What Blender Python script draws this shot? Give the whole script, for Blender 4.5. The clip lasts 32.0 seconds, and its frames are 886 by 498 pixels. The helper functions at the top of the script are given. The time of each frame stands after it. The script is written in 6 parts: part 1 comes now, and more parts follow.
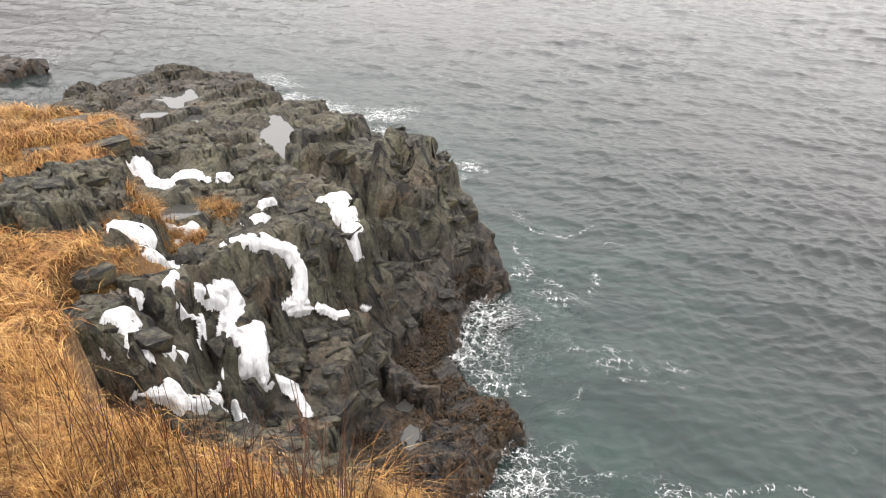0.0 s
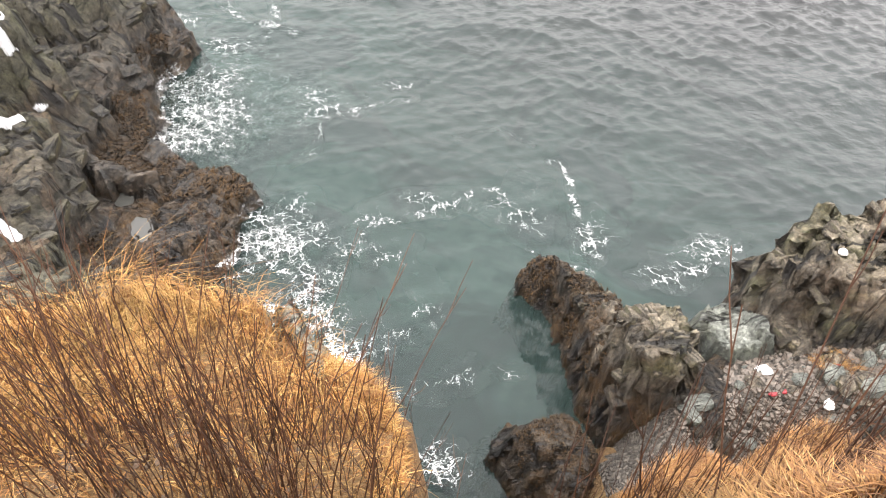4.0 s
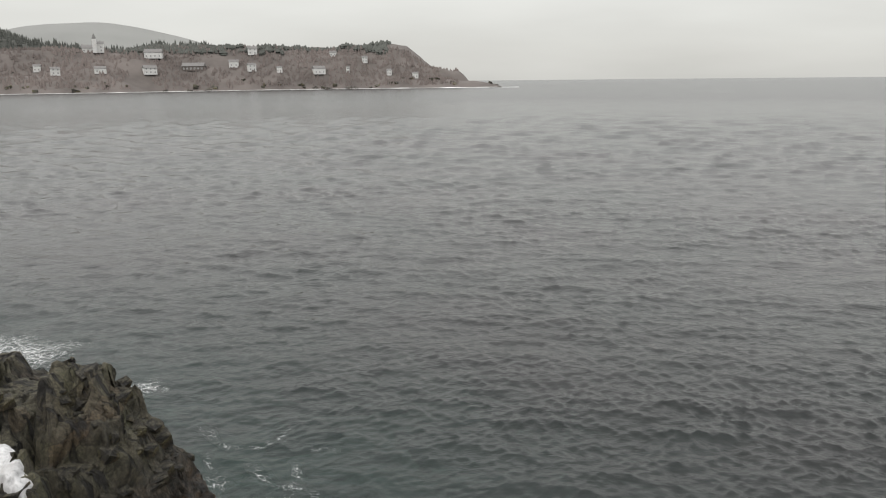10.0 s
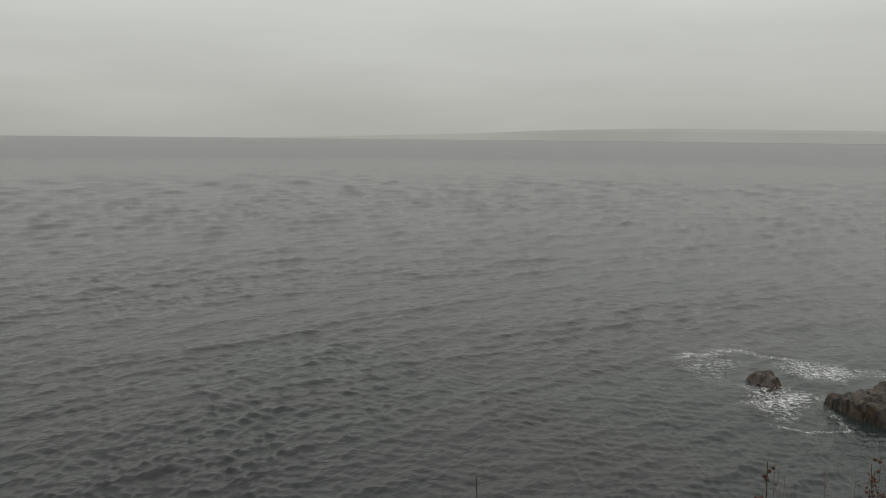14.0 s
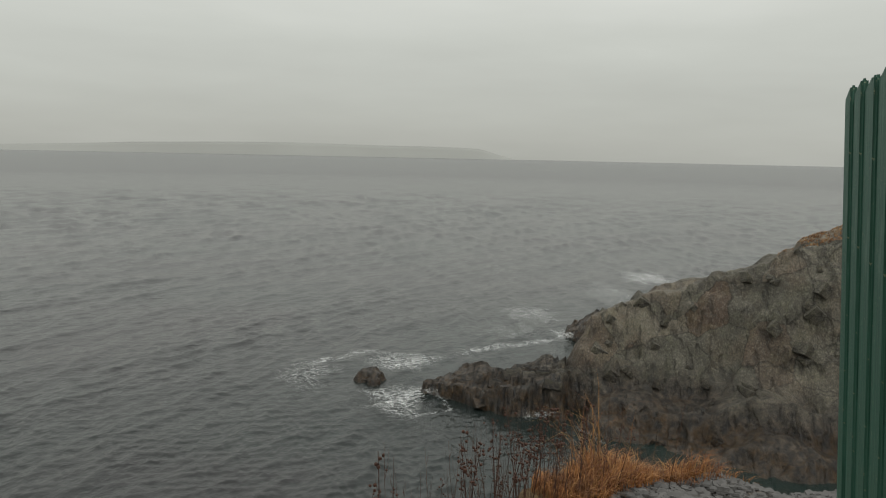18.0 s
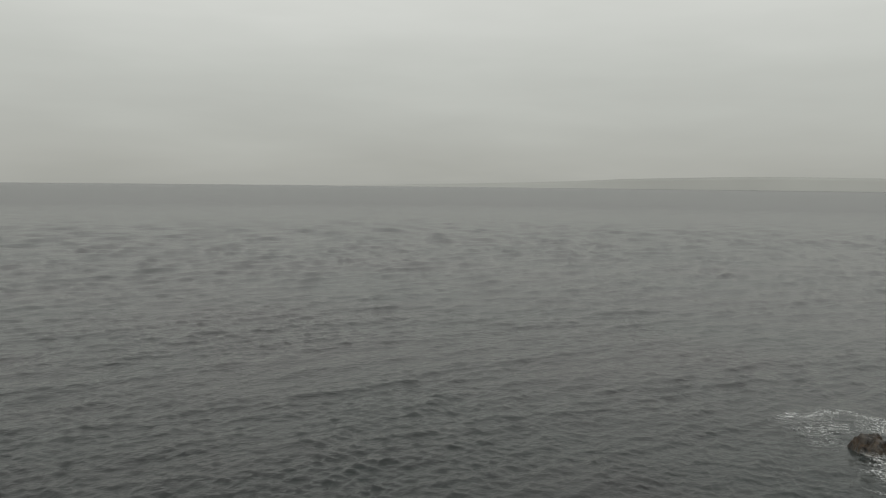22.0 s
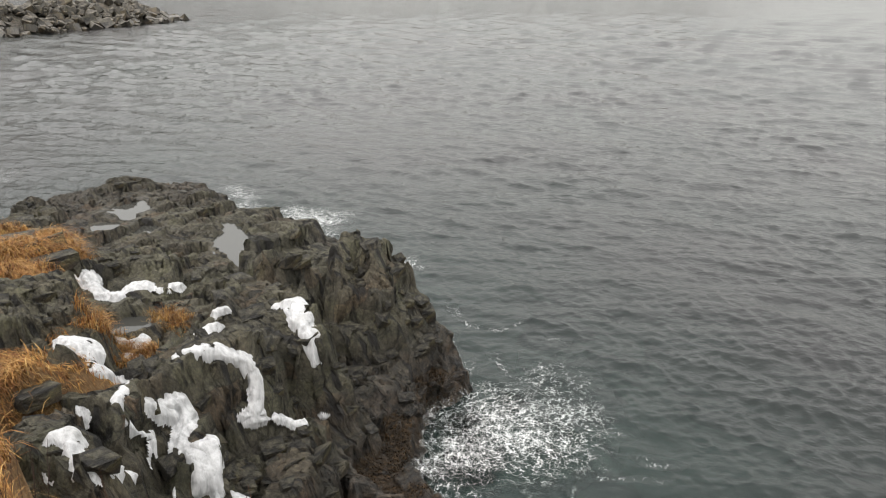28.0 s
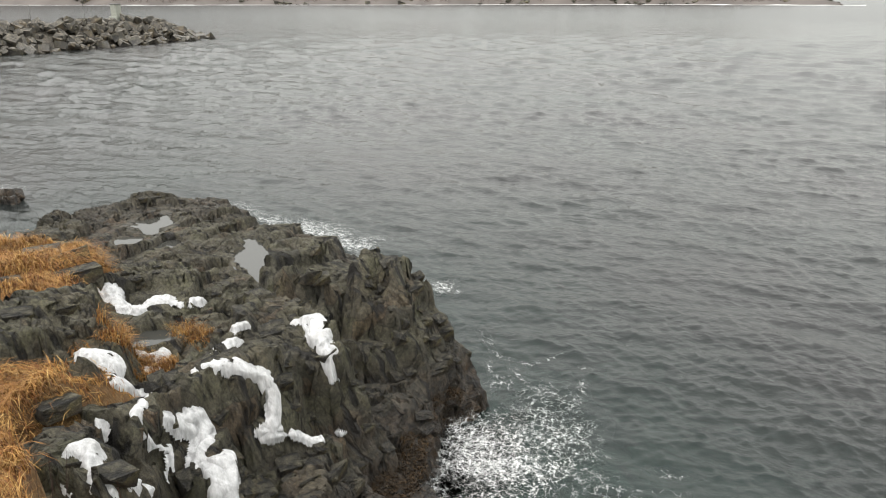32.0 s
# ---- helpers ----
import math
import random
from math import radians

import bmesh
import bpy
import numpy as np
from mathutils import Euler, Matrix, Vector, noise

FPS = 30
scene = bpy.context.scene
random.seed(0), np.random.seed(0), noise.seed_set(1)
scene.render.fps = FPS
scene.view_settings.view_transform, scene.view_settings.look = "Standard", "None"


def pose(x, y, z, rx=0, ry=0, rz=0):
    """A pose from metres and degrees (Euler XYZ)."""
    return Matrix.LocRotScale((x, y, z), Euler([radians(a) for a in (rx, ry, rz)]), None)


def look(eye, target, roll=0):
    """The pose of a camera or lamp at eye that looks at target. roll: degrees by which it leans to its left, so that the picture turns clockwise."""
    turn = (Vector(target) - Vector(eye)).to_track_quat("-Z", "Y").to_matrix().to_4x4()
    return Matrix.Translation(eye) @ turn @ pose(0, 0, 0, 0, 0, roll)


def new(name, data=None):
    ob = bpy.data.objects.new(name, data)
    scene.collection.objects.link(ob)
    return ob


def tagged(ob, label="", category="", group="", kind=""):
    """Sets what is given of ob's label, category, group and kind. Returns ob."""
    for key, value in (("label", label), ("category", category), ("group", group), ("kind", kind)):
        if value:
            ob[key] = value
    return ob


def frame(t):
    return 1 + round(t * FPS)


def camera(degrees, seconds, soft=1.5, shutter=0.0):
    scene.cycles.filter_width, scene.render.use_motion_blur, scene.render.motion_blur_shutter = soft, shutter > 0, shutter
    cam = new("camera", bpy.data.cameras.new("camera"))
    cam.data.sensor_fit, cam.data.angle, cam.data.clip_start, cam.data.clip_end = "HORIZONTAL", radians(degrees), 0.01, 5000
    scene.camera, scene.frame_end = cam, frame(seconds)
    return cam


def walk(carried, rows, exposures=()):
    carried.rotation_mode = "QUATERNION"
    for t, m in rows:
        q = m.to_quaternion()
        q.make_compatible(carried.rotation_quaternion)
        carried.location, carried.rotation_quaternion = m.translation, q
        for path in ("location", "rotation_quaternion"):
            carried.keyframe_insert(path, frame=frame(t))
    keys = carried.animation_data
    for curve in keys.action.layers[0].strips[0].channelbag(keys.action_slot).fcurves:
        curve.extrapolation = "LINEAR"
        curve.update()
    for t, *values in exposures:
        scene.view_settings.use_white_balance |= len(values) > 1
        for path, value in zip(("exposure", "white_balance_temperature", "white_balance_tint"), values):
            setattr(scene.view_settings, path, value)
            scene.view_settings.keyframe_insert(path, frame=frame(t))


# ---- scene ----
# ---- camera ----
cam = camera(60.82, 32.0, soft=1.1)
EYE = (0.0, 0.0, 9.5)
# seconds, heading clockwise from +y, tilt, lean
TURNS = [
    (0, -24.89, -27.74, 0.51), (0.5, -20.21, -29.05, 2.05), (1, -14.22, -30.00, 3.38), (1.5, -8.55, -32.47, 4.03),
    (2, -2.66, -35.67, 4.61), (2.5, -0.40, -38.89, 4.17), (3, 1.88, -43.15, 3.96), (3.5, 2.32, -46.27, 3.08),
    (5.5, 1.76, -46.15, 2.22), (6, 1.75, -46.05, 2.14), (6.5, 1.54, -45.97, 1.94), (7, 1.18, -43.65, 1.83),
    (7.5, 0.87, -40.76, 1.86), (8, 0.67, -35.40, 1.91), (8.5, 0.80, -29.27, 2.13), (9, 0.61, -23.20, 1.26),
    (9.5, 0.12, -16.14, 0.19), (10, -0.55, -12.79, -0.60), (10.5, -1.02, -9.37, -0.68), (11, 1.95, -7.73, -0.42),
    (11.5, 7.78, -7.68, -0.04), (12, 18.77, -7.97, 0.30), (12.5, 28.31, -7.96, 0.46), (13, 37.42, -7.85, 0.30),
    (14, 48.18, -8.51, 0.56), (14.5, 53.57, -8.15, 0.40), (15, 58.47, -7.94, 0.68), (15.5, 63.19, -7.63, 0.95),
    (17.5, 77.50, -7.15, 0.83), (18, 77.51, -7.10, 1.22), (18.5, 77.03, -6.95, 1.27), (19, 74.94, -6.88, 1.25),
    (19.5, 69.49, -6.67, 0.52), (20, 64.95, -6.45, 0.49), (20.5, 59.29, -5.59, -0.45), (21, 51.83, -5.51, 1.12),
    (21.5, 47.07, -5.58, 2.08), (22, 41.78, -4.97, 0.61), (23, 31.43, -4.27, 0.07), (23.5, 25.78, -4.17, 0.07),
    (24, 18.21, -3.78, -0.23), (24.5, 10.49, -3.98, -0.75), (25, -0.55, -4.60, -1.34), (25.5, -8.31, -4.70, -2.09),
    (26, -13.90, -7.88, -2.12), (26.5, -16.91, -12.62, -1.21), (28.5, -21.78, -20.68, -0.28), (29, -21.84, -20.80, -0.24),
    (29.5, -21.91, -20.84, -0.45), (30, -21.90, -20.73, -0.25), (30.5, -21.89, -20.76, -0.23), (31, -21.85, -20.55, 0.01),
    (31.5, -22.12, -20.25, 0.09), (32, -22.89, -18.69, -0.03),
]


def aim(heading, tilt, lean):
    return pose(*EYE, 90 + tilt, 0, -heading) @ pose(0, 0, 0, 0, 0, lean)


EXPOSURES = [(0.0, 1.64, 6650, 17), (1.0, 1.81, 6650, 17), (2.0, 2.06, 6650, 17), (3.0, 2.24, 6650, 17), (6.0, 2.46, 6500, 16), (7.5, 2.36, 6300, 15), (8.0, 1.97, 6300, 16), (9.0, 1.25, 6400, 14), (10.0, 0.45, 6600, 13), (12.0, -0.11, 6650, 11), (13.0, -0.15, 6650, 11), (18.0, -0.11, 6680, 8), (20.0, -0.14, 6650, 8), (22.0, -0.24, 6650, 9), (24.0, -0.2, 6700, 9), (25.0, -0.07, 6680, 10), (26.0, 0.07, 6700, 13), (28.5, 0.99, 6650, 13), (31.0, 1.06, 6650, 12), (32.0, 0.98, 6650, 11)]
walk(cam, [(t, aim(h, p, r)) for t, h, p, r in TURNS], EXPOSURES)

# ---- overcast light ----
world = bpy.data.worlds.new("overcast_sky")
scene.world = world
world.use_nodes = True
wt = world.node_tree
wt.nodes.clear()
w_out, w_bg = wt.nodes.new("ShaderNodeOutputWorld"), wt.nodes.new("ShaderNodeBackground")
w_sky, w_mix = wt.nodes.new("ShaderNodeTexSky"), wt.nodes.new("ShaderNodeMix")
w_sky.sky_type, w_sky.sun_disc = "NISHITA", False
w_sky.sun_elevation, w_sky.sun_rotation = radians(52), radians(216)
w_co, w_sep, w_ramp = wt.nodes.new("ShaderNodeTexCoord"), wt.nodes.new("ShaderNodeSeparateXYZ"), wt.nodes.new("ShaderNodeValToRGB")
w_noise, w_add = wt.nodes.new("ShaderNodeTexNoise"), wt.nodes.new("ShaderNodeMath")
w_noise.inputs["Scale"].default_value, w_noise.inputs["Detail"].default_value = 2.8, 5
w_add.operation = "MULTIPLY_ADD"
w_add.inputs[1].default_value = 0.13
w_stretch = wt.nodes.new("ShaderNodeVectorMath")
w_stretch.operation = "MULTIPLY"
w_stretch.inputs[1].default_value = (1, 1, 5)
wt.links.new(w_co.outputs["Generated"], w_sep.inputs[0])
wt.links.new(w_co.outputs["Generated"], w_stretch.inputs[0])
wt.links.new(w_stretch.outputs[0], w_noise.inputs["Vector"])
wt.links.new(w_noise.outputs["Fac"], w_add.inputs[0])
wt.links.new(w_sep.outputs["Z"], w_add.inputs[2])
wt.links.new(w_add.outputs[0], w_ramp.inputs[0])
stops = ((0.04, (0.40, 0.41, 0.385)), (0.085, (0.46, 0.47, 0.445)), (0.2, (0.60, 0.62, 0.59)), (0.5, (1.0, 1.02, 1.0)), (1.0, (1.12, 1.14, 1.12)))
while len(w_ramp.color_ramp.elements) < len(stops):
    w_ramp.color_ramp.elements.new(0.5)
for e, (p, c) in zip(w_ramp.color_ramp.elements, stops):
    e.position, e.color = p, (*c, 1)
w_mix.data_type = "RGBA"
w_mix.inputs["Factor"].default_value = 0.997
wt.links.new(w_sky.outputs[0], w_mix.inputs["A"])
wt.links.new(w_ramp.outputs[0], w_mix.inputs["B"])
wt.links.new(w_mix.outputs["Result"], w_bg.inputs[0])
w_bg.inputs[1].default_value = 1.0
wt.links.new(w_bg.outputs[0], w_out.inputs[0])

sun_light = bpy.data.lights.new("sun", "SUN")
sun_light.energy, sun_light.angle, sun_light.color = 0.8, radians(45), (1.0, 0.97, 0.94)
sun = new("sun", sun_light)
sun.matrix_world = look((-28, -38, 60), (0, 0, 0))


# ---- materials ----
class Nodes:
    """Short-hand for building one material's nodes."""

    def __init__(self, name):
        self.mat = bpy.data.materials.new(name)
        self.mat.use_nodes = True
        self.tree = self.mat.node_tree
        self.bsdf = self.tree.nodes["Principled BSDF"]
        self.out = self.tree.nodes["Material Output"]

    def node(self, kind, links=(), **values):
        n = self.tree.nodes.new(kind)
        for key, value in values.items():
            n.inputs[key.replace("_", " ")].default_value = value
        for socket, source in links:
            self.tree.links.new(source, n.inputs[socket])
        return n

    def coords(self, scale=(1, 1, 1), turn=(0, 0, 0)):
        c = self.tree.nodes.new("ShaderNodeTexCoord")
        m = self.tree.nodes.new("ShaderNodeMapping")
        m.inputs["Scale"].default_value = scale
        m.inputs["Rotation"].default_value = [radians(a) for a in turn]
        self.tree.links.new(c.outputs["Object"], m.inputs[0])
        return m.outputs[0]

    def noise(self, scale, vector=None, detail=6, rough=0.55, distortion=0.0):
        n = self.tree.nodes.new("ShaderNodeTexNoise")
        n.inputs["Scale"].default_value, n.inputs["Detail"].default_value = scale, detail
        n.inputs["Roughness"].default_value, n.inputs["Distortion"].default_value = rough, distortion
        self.tree.links.new(vector if vector is not None else self.coords(), n.inputs["Vector"])
        return n.outputs["Fac"]

    def voronoi(self, scale, vector=None, feature="F1", out="Distance"):
        n = self.tree.nodes.new("ShaderNodeTexVoronoi")
        n.feature = feature
        n.inputs["Scale"].default_value = scale
        self.tree.links.new(vector if vector is not None else self.coords(), n.inputs["Vector"])
        return n.outputs[out]

    def ramp(self, source, *stops):
        n = self.tree.nodes.new("ShaderNodeValToRGB")
        while len(n.color_ramp.elements) < len(stops):
            n.color_ramp.elements.new(0.5)
        for e, (p, c) in zip(n.color_ramp.elements, stops):
            e.position, e.color = p, (*c, 1) if len(c) == 3 else c
        self.tree.links.new(source, n.inputs[0])
        return n.outputs[0]

    def grade(self, source, low, high, a=0.0, b=1.0):
        n = self.tree.nodes.new("ShaderNodeMapRange")
        for k, v in zip(("From Min", "From Max", "To Min", "To Max"), (low, high, a, b)):
            n.inputs[k].default_value = v
        self.tree.links.new(source, n.inputs[0])
        return n.outputs[0]

    def mix(self, fac, a, b, blend="MIX"):
        n = self.tree.nodes.new("ShaderNodeMix")
        n.data_type, n.blend_type = "RGBA", blend
        for key, v in (("Factor", fac), ("A", a), ("B", b)):
            if isinstance(v, (int, float)):
                n.inputs[key].default_value = v
            elif isinstance(v, tuple):
                n.inputs[key].default_value = (*v, 1)
            else:
                self.tree.links.new(v, n.inputs[key])
        return n.outputs["Result"]

    def math(self, op, a, b=0.0):
        n = self.tree.nodes.new("ShaderNodeMath")
        n.operation = op
        for k, v in ((0, a), (1, b)):
            if isinstance(v, (int, float)):
                n.inputs[k].default_value = v
            else:
                self.tree.links.new(v, n.inputs[k])
        return n.outputs[0]

    def height(self):
        g = self.tree.nodes.new("ShaderNodeNewGeometry")
        s = self.tree.nodes.new("ShaderNodeSeparateXYZ")
        self.tree.links.new(g.outputs["Position"], s.inputs[0])
        return s.outputs["Z"]

    def upward(self):
        g = self.tree.nodes.new("ShaderNodeNewGeometry")
        s = self.tree.nodes.new("ShaderNodeSeparateXYZ")
        self.tree.links.new(g.outputs["Normal"], s.inputs[0])
        return s.outputs["Z"]

    def random(self, island=False):
        if island:
            return self.tree.nodes.new("ShaderNodeNewGeometry").outputs["Random Per Island"]
        return self.tree.nodes.new("ShaderNodeObjectInfo").outputs["Random"]

    def bump(self, height, strength, distance, after=None):
        n = self.tree.nodes.new("ShaderNodeBump")
        n.inputs["Strength"].default_value, n.inputs["Distance"].default_value = strength, distance
        self.tree.links.new(height, n.inputs["Height"])
        if after is not None:
            self.tree.links.new(after, n.inputs["Normal"])
        return n.outputs[0]

    def done(self, color=None, rough=0.8, normal=None, specular=None):
        for key, v in (("Base Color", color), ("Roughness", rough), ("Normal", normal), ("Specular IOR Level", specular)):
            if v is None:
                continue
            if isinstance(v, (int, float)):
                self.bsdf.inputs[key].default_value = v
            elif isinstance(v, tuple):
                self.bsdf.inputs[key].default_value = (*v, 1)
            else:
                self.tree.links.new(v, self.bsdf.inputs[key])
        return self.mat


def rock_material(name, dark, mid, light, moss=0.25, weed=True, strike=62.0, rust=0.3, top=0.0, wet=(2.5, 1.4), bed=(1.2, 7.0, 1.0), weed_top=0.85, joints=0.0, speckle=1.0, cracks=0.92, tones=((0.105, 0.10, 0.07), (0.15, 0.095, 0.055))):
    n = Nodes(name)
    strata = n.coords(bed, (12, 0, -strike))
    a = n.noise(1.1, strata, 10, 0.72, 0.1)
    b = n.noise(4.0, None, 10, 0.72)
    c = n.noise(0.7, None, 4)
    col = n.ramp(a, (0.3, dark), (0.5, mid), (0.72, light))
    col = n.mix(n.grade(b, 0.3, 0.75), col, n.ramp(b, (0.3, dark), (0.7, light)))
    col = n.mix(n.math("MULTIPLY", n.grade(c, 0.5, 0.66), rust), col, (0.20, 0.115, 0.06))
    col = n.mix(n.math("MULTIPLY", n.grade(n.noise(1.3, None, 6), 0.48, 0.64), moss), col, (0.13, 0.14, 0.055))
    # patches of paler colour where the surface points up
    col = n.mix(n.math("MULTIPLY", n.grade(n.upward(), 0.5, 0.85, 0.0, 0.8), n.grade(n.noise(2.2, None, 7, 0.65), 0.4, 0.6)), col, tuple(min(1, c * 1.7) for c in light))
    if joints:
        wander = n.node("ShaderNodeVectorMath")
        wander.operation = "ADD"
        wob = n.node("ShaderNodeTexNoise", Scale=0.8, Detail=4)
        co = n.coords()
        for s, k in ((co, 0), (wob.outputs["Color"], 1)):
            n.tree.links.new(s, wander.inputs[k])
        n.tree.links.new(co, wob.inputs["Vector"])
        edge = n.voronoi(joints, wander.outputs[0], "DISTANCE_TO_EDGE")
        tone = n.voronoi(joints, wander.outputs[0], "F1", "Color")
        col = n.mix(0.72, col, n.ramp(tone, (0.0, mid), (0.42, tones[0]), (0.7, light), (1.0, tones[1])))
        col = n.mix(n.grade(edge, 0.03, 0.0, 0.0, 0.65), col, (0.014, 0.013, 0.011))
    if top:
        col = n.mix(n.math("MULTIPLY", n.grade(n.noise(9.0, None, 5), 0.52, 0.6), top), col, (0.48, 0.47, 0.42))
    z = n.math("ADD", n.height(), n.math("MULTIPLY", n.math("SUBTRACT", n.noise(1.7, None, 5), 0.5), 1.3))
    if weed:
        col = n.mix(n.grade(z, *wet), col, n.mix(n.grade(b, 0.42, 0.62), (0.009, 0.008, 0.007), (0.092, 0.074, 0.056)))
        col = n.mix(n.math("MULTIPLY", n.grade(z, weed_top, weed_top - 0.35), n.grade(n.noise(2.2, None, 5), 0.42, 0.56)), col, n.ramp(b, (0.35, (0.018, 0.013, 0.008)), (0.65, (0.075, 0.043, 0.016))))
    fine = n.noise(13.0, n.coords((1.0, 1.8, 1.0), (12, 0, -strike)), 8, 0.75)
    col = n.mix(speckle, col, n.ramp(fine, (0.33, (0.35, 0.34, 0.32)), (0.5, (0.95, 0.93, 0.9)), (0.66, (1.75, 1.7, 1.6))), "MULTIPLY")
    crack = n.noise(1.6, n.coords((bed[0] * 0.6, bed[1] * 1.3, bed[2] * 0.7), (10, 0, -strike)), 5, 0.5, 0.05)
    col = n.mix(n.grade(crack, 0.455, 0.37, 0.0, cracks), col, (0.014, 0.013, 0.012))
    normal = n.bump(a, 0.8, 0.18)
    normal = n.bump(b, 0.9, 0.12, normal)
    normal = n.bump(n.noise(24, None, 6, 0.7), 0.7, 0.02, normal)
    normal = n.bump(n.grade(crack, 0.34, 0.46), 0.8, 0.08, normal)
    return n.done(col, n.grade(z, 0.3, 2.2, 0.32, 0.75), normal)


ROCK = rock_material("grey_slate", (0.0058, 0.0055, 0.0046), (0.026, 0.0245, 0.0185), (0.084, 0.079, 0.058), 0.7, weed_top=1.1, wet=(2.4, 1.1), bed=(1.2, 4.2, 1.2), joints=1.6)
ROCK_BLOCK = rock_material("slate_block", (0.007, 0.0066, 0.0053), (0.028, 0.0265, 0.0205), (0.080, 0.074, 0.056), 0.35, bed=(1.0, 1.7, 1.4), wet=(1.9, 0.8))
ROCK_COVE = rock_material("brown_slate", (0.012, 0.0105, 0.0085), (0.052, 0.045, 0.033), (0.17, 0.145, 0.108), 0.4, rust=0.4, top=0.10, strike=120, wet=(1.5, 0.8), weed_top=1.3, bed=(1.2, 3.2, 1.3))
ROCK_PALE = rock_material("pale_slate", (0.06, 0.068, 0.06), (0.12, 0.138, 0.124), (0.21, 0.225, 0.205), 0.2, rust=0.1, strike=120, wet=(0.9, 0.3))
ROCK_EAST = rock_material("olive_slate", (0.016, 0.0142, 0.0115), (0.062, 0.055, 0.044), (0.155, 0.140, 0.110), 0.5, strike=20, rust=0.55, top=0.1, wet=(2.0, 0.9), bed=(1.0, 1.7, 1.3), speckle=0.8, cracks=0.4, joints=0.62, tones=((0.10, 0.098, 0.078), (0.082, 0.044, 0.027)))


def soil_material():
    n = Nodes("turf_and_soil")
    a, b = n.noise(1.2, None, 6), n.noise(14, n.coords((1, 3, 1), (0, 0, 30)), 6)
    col = n.ramp(a, (0.35, (0.07, 0.036, 0.016)), (0.5, (0.13, 0.070, 0.026)), (0.65, (0.19, 0.115, 0.045)))
    col = n.mix(n.grade(b, 0.35, 0.7), col, n.ramp(b, (0.3, (0.06, 0.035, 0.018)), (0.7, (0.24, 0.145, 0.06))))
    col = n.mix(n.grade(n.noise(0.8, None, 5), 0.55, 0.66, 0, 0.3), col, (0.12, 0.105, 0.045))
    return n.done(col, 0.95, n.bump(b, 0.8, 0.08, n.bump(a, 0.6, 0.2)))


SOIL = soil_material()


def pebble_material():
    n = Nodes("slate_gravel")
    v = n.voronoi(16, None, "F1", "Color")
    e = n.voronoi(16, None, "DISTANCE_TO_EDGE")
    col = n.ramp(v, (0.0, (0.03, 0.026, 0.021)), (0.5, (0.085, 0.072, 0.058)), (1.0, (0.17, 0.148, 0.122)))
    return n.done(col, 0.7, n.bump(n.grade(e, 0, 0.3), 1.0, 0.05))


PEBBLE = pebble_material()


def sea_material():
    n = Nodes("sea_water")
    wind = n.coords((1.0, 1.25, 1.0), (0, 0, 14))
    a = n.noise(0.85, wind, 4, 0.55, 0.0)
    b = n.noise(3.0, wind, 4, 0.6, 0.0)
    sharp = n.math("SUBTRACT", 1.0, n.math("ABSOLUTE", n.math("SUBTRACT", n.math("MULTIPLY", a, 2.0), 1.0)))
    far = n.noise(0.13, wind, 3, 0.6, 0.0)
    chop = n.tree.nodes.new("ShaderNodeAttribute")
    chop.attribute_name = "chop"
    swell = n.tree.nodes.new("ShaderNodeBump")
    swell.inputs["Distance"].default_value = 1.6
    n.tree.links.new(chop.outputs["Fac"], swell.inputs["Strength"])
    n.tree.links.new(far, swell.inputs["Height"])
    normal = swell.outputs[0]
    normal = n.bump(sharp, 1.0, 0.07, normal)
    normal = n.bump(b, 1.0, 0.035, normal)
    near = n.tree.nodes.new("ShaderNodeAttribute")
    near.attribute_name = "shallow"
    col = n.mix(n.grade(n.noise(0.06, None, 3), 0.35, 0.65), (0.012, 0.0165, 0.0155), (0.018, 0.0165, 0.0175))
    col = n.mix(n.math("MULTIPLY", near.outputs["Fac"], 0.9), col, (0.021, 0.036, 0.033))
    n.done(col, n.grade(chop.outputs["Fac"], 0.0, 1.0, 0.04, 0.23), normal, 0.5)
    n.bsdf.inputs["IOR"].default_value = 1.333
    clear = n.node("ShaderNodeBsdfTransparent", Color=(0.72, 0.86, 0.82, 1))
    mix = n.node("ShaderNodeMixShader")
    n.tree.links.new(n.grade(near.outputs["Fac"], 0.0, 1.0, 0.97, 0.72), mix.inputs[0])
    n.tree.links.new(clear.outputs[0], mix.inputs[1])
    n.tree.links.new(n.bsdf.outputs[0], mix.inputs[2])
    n.tree.links.new(mix.outputs[0], n.out.inputs[0])
    return n.mat


WATER = sea_material()


def seabed_material():
    n = Nodes("stony_seabed")
    a = n.noise(0.3, None, 4, 0.55, 0.8)
    b = n.noise(2.6, None, 6)
    col = n.mix(n.grade(a, 0.46, 0.56), (0.17, 0.23, 0.205), (0.06, 0.045, 0.05))
    col = n.mix(n.grade(b, 0.4, 0.7, 0, 0.5), col, (0.06, 0.065, 0.06))
    return n.done(col, 0.9)


SEABED = seabed_material()


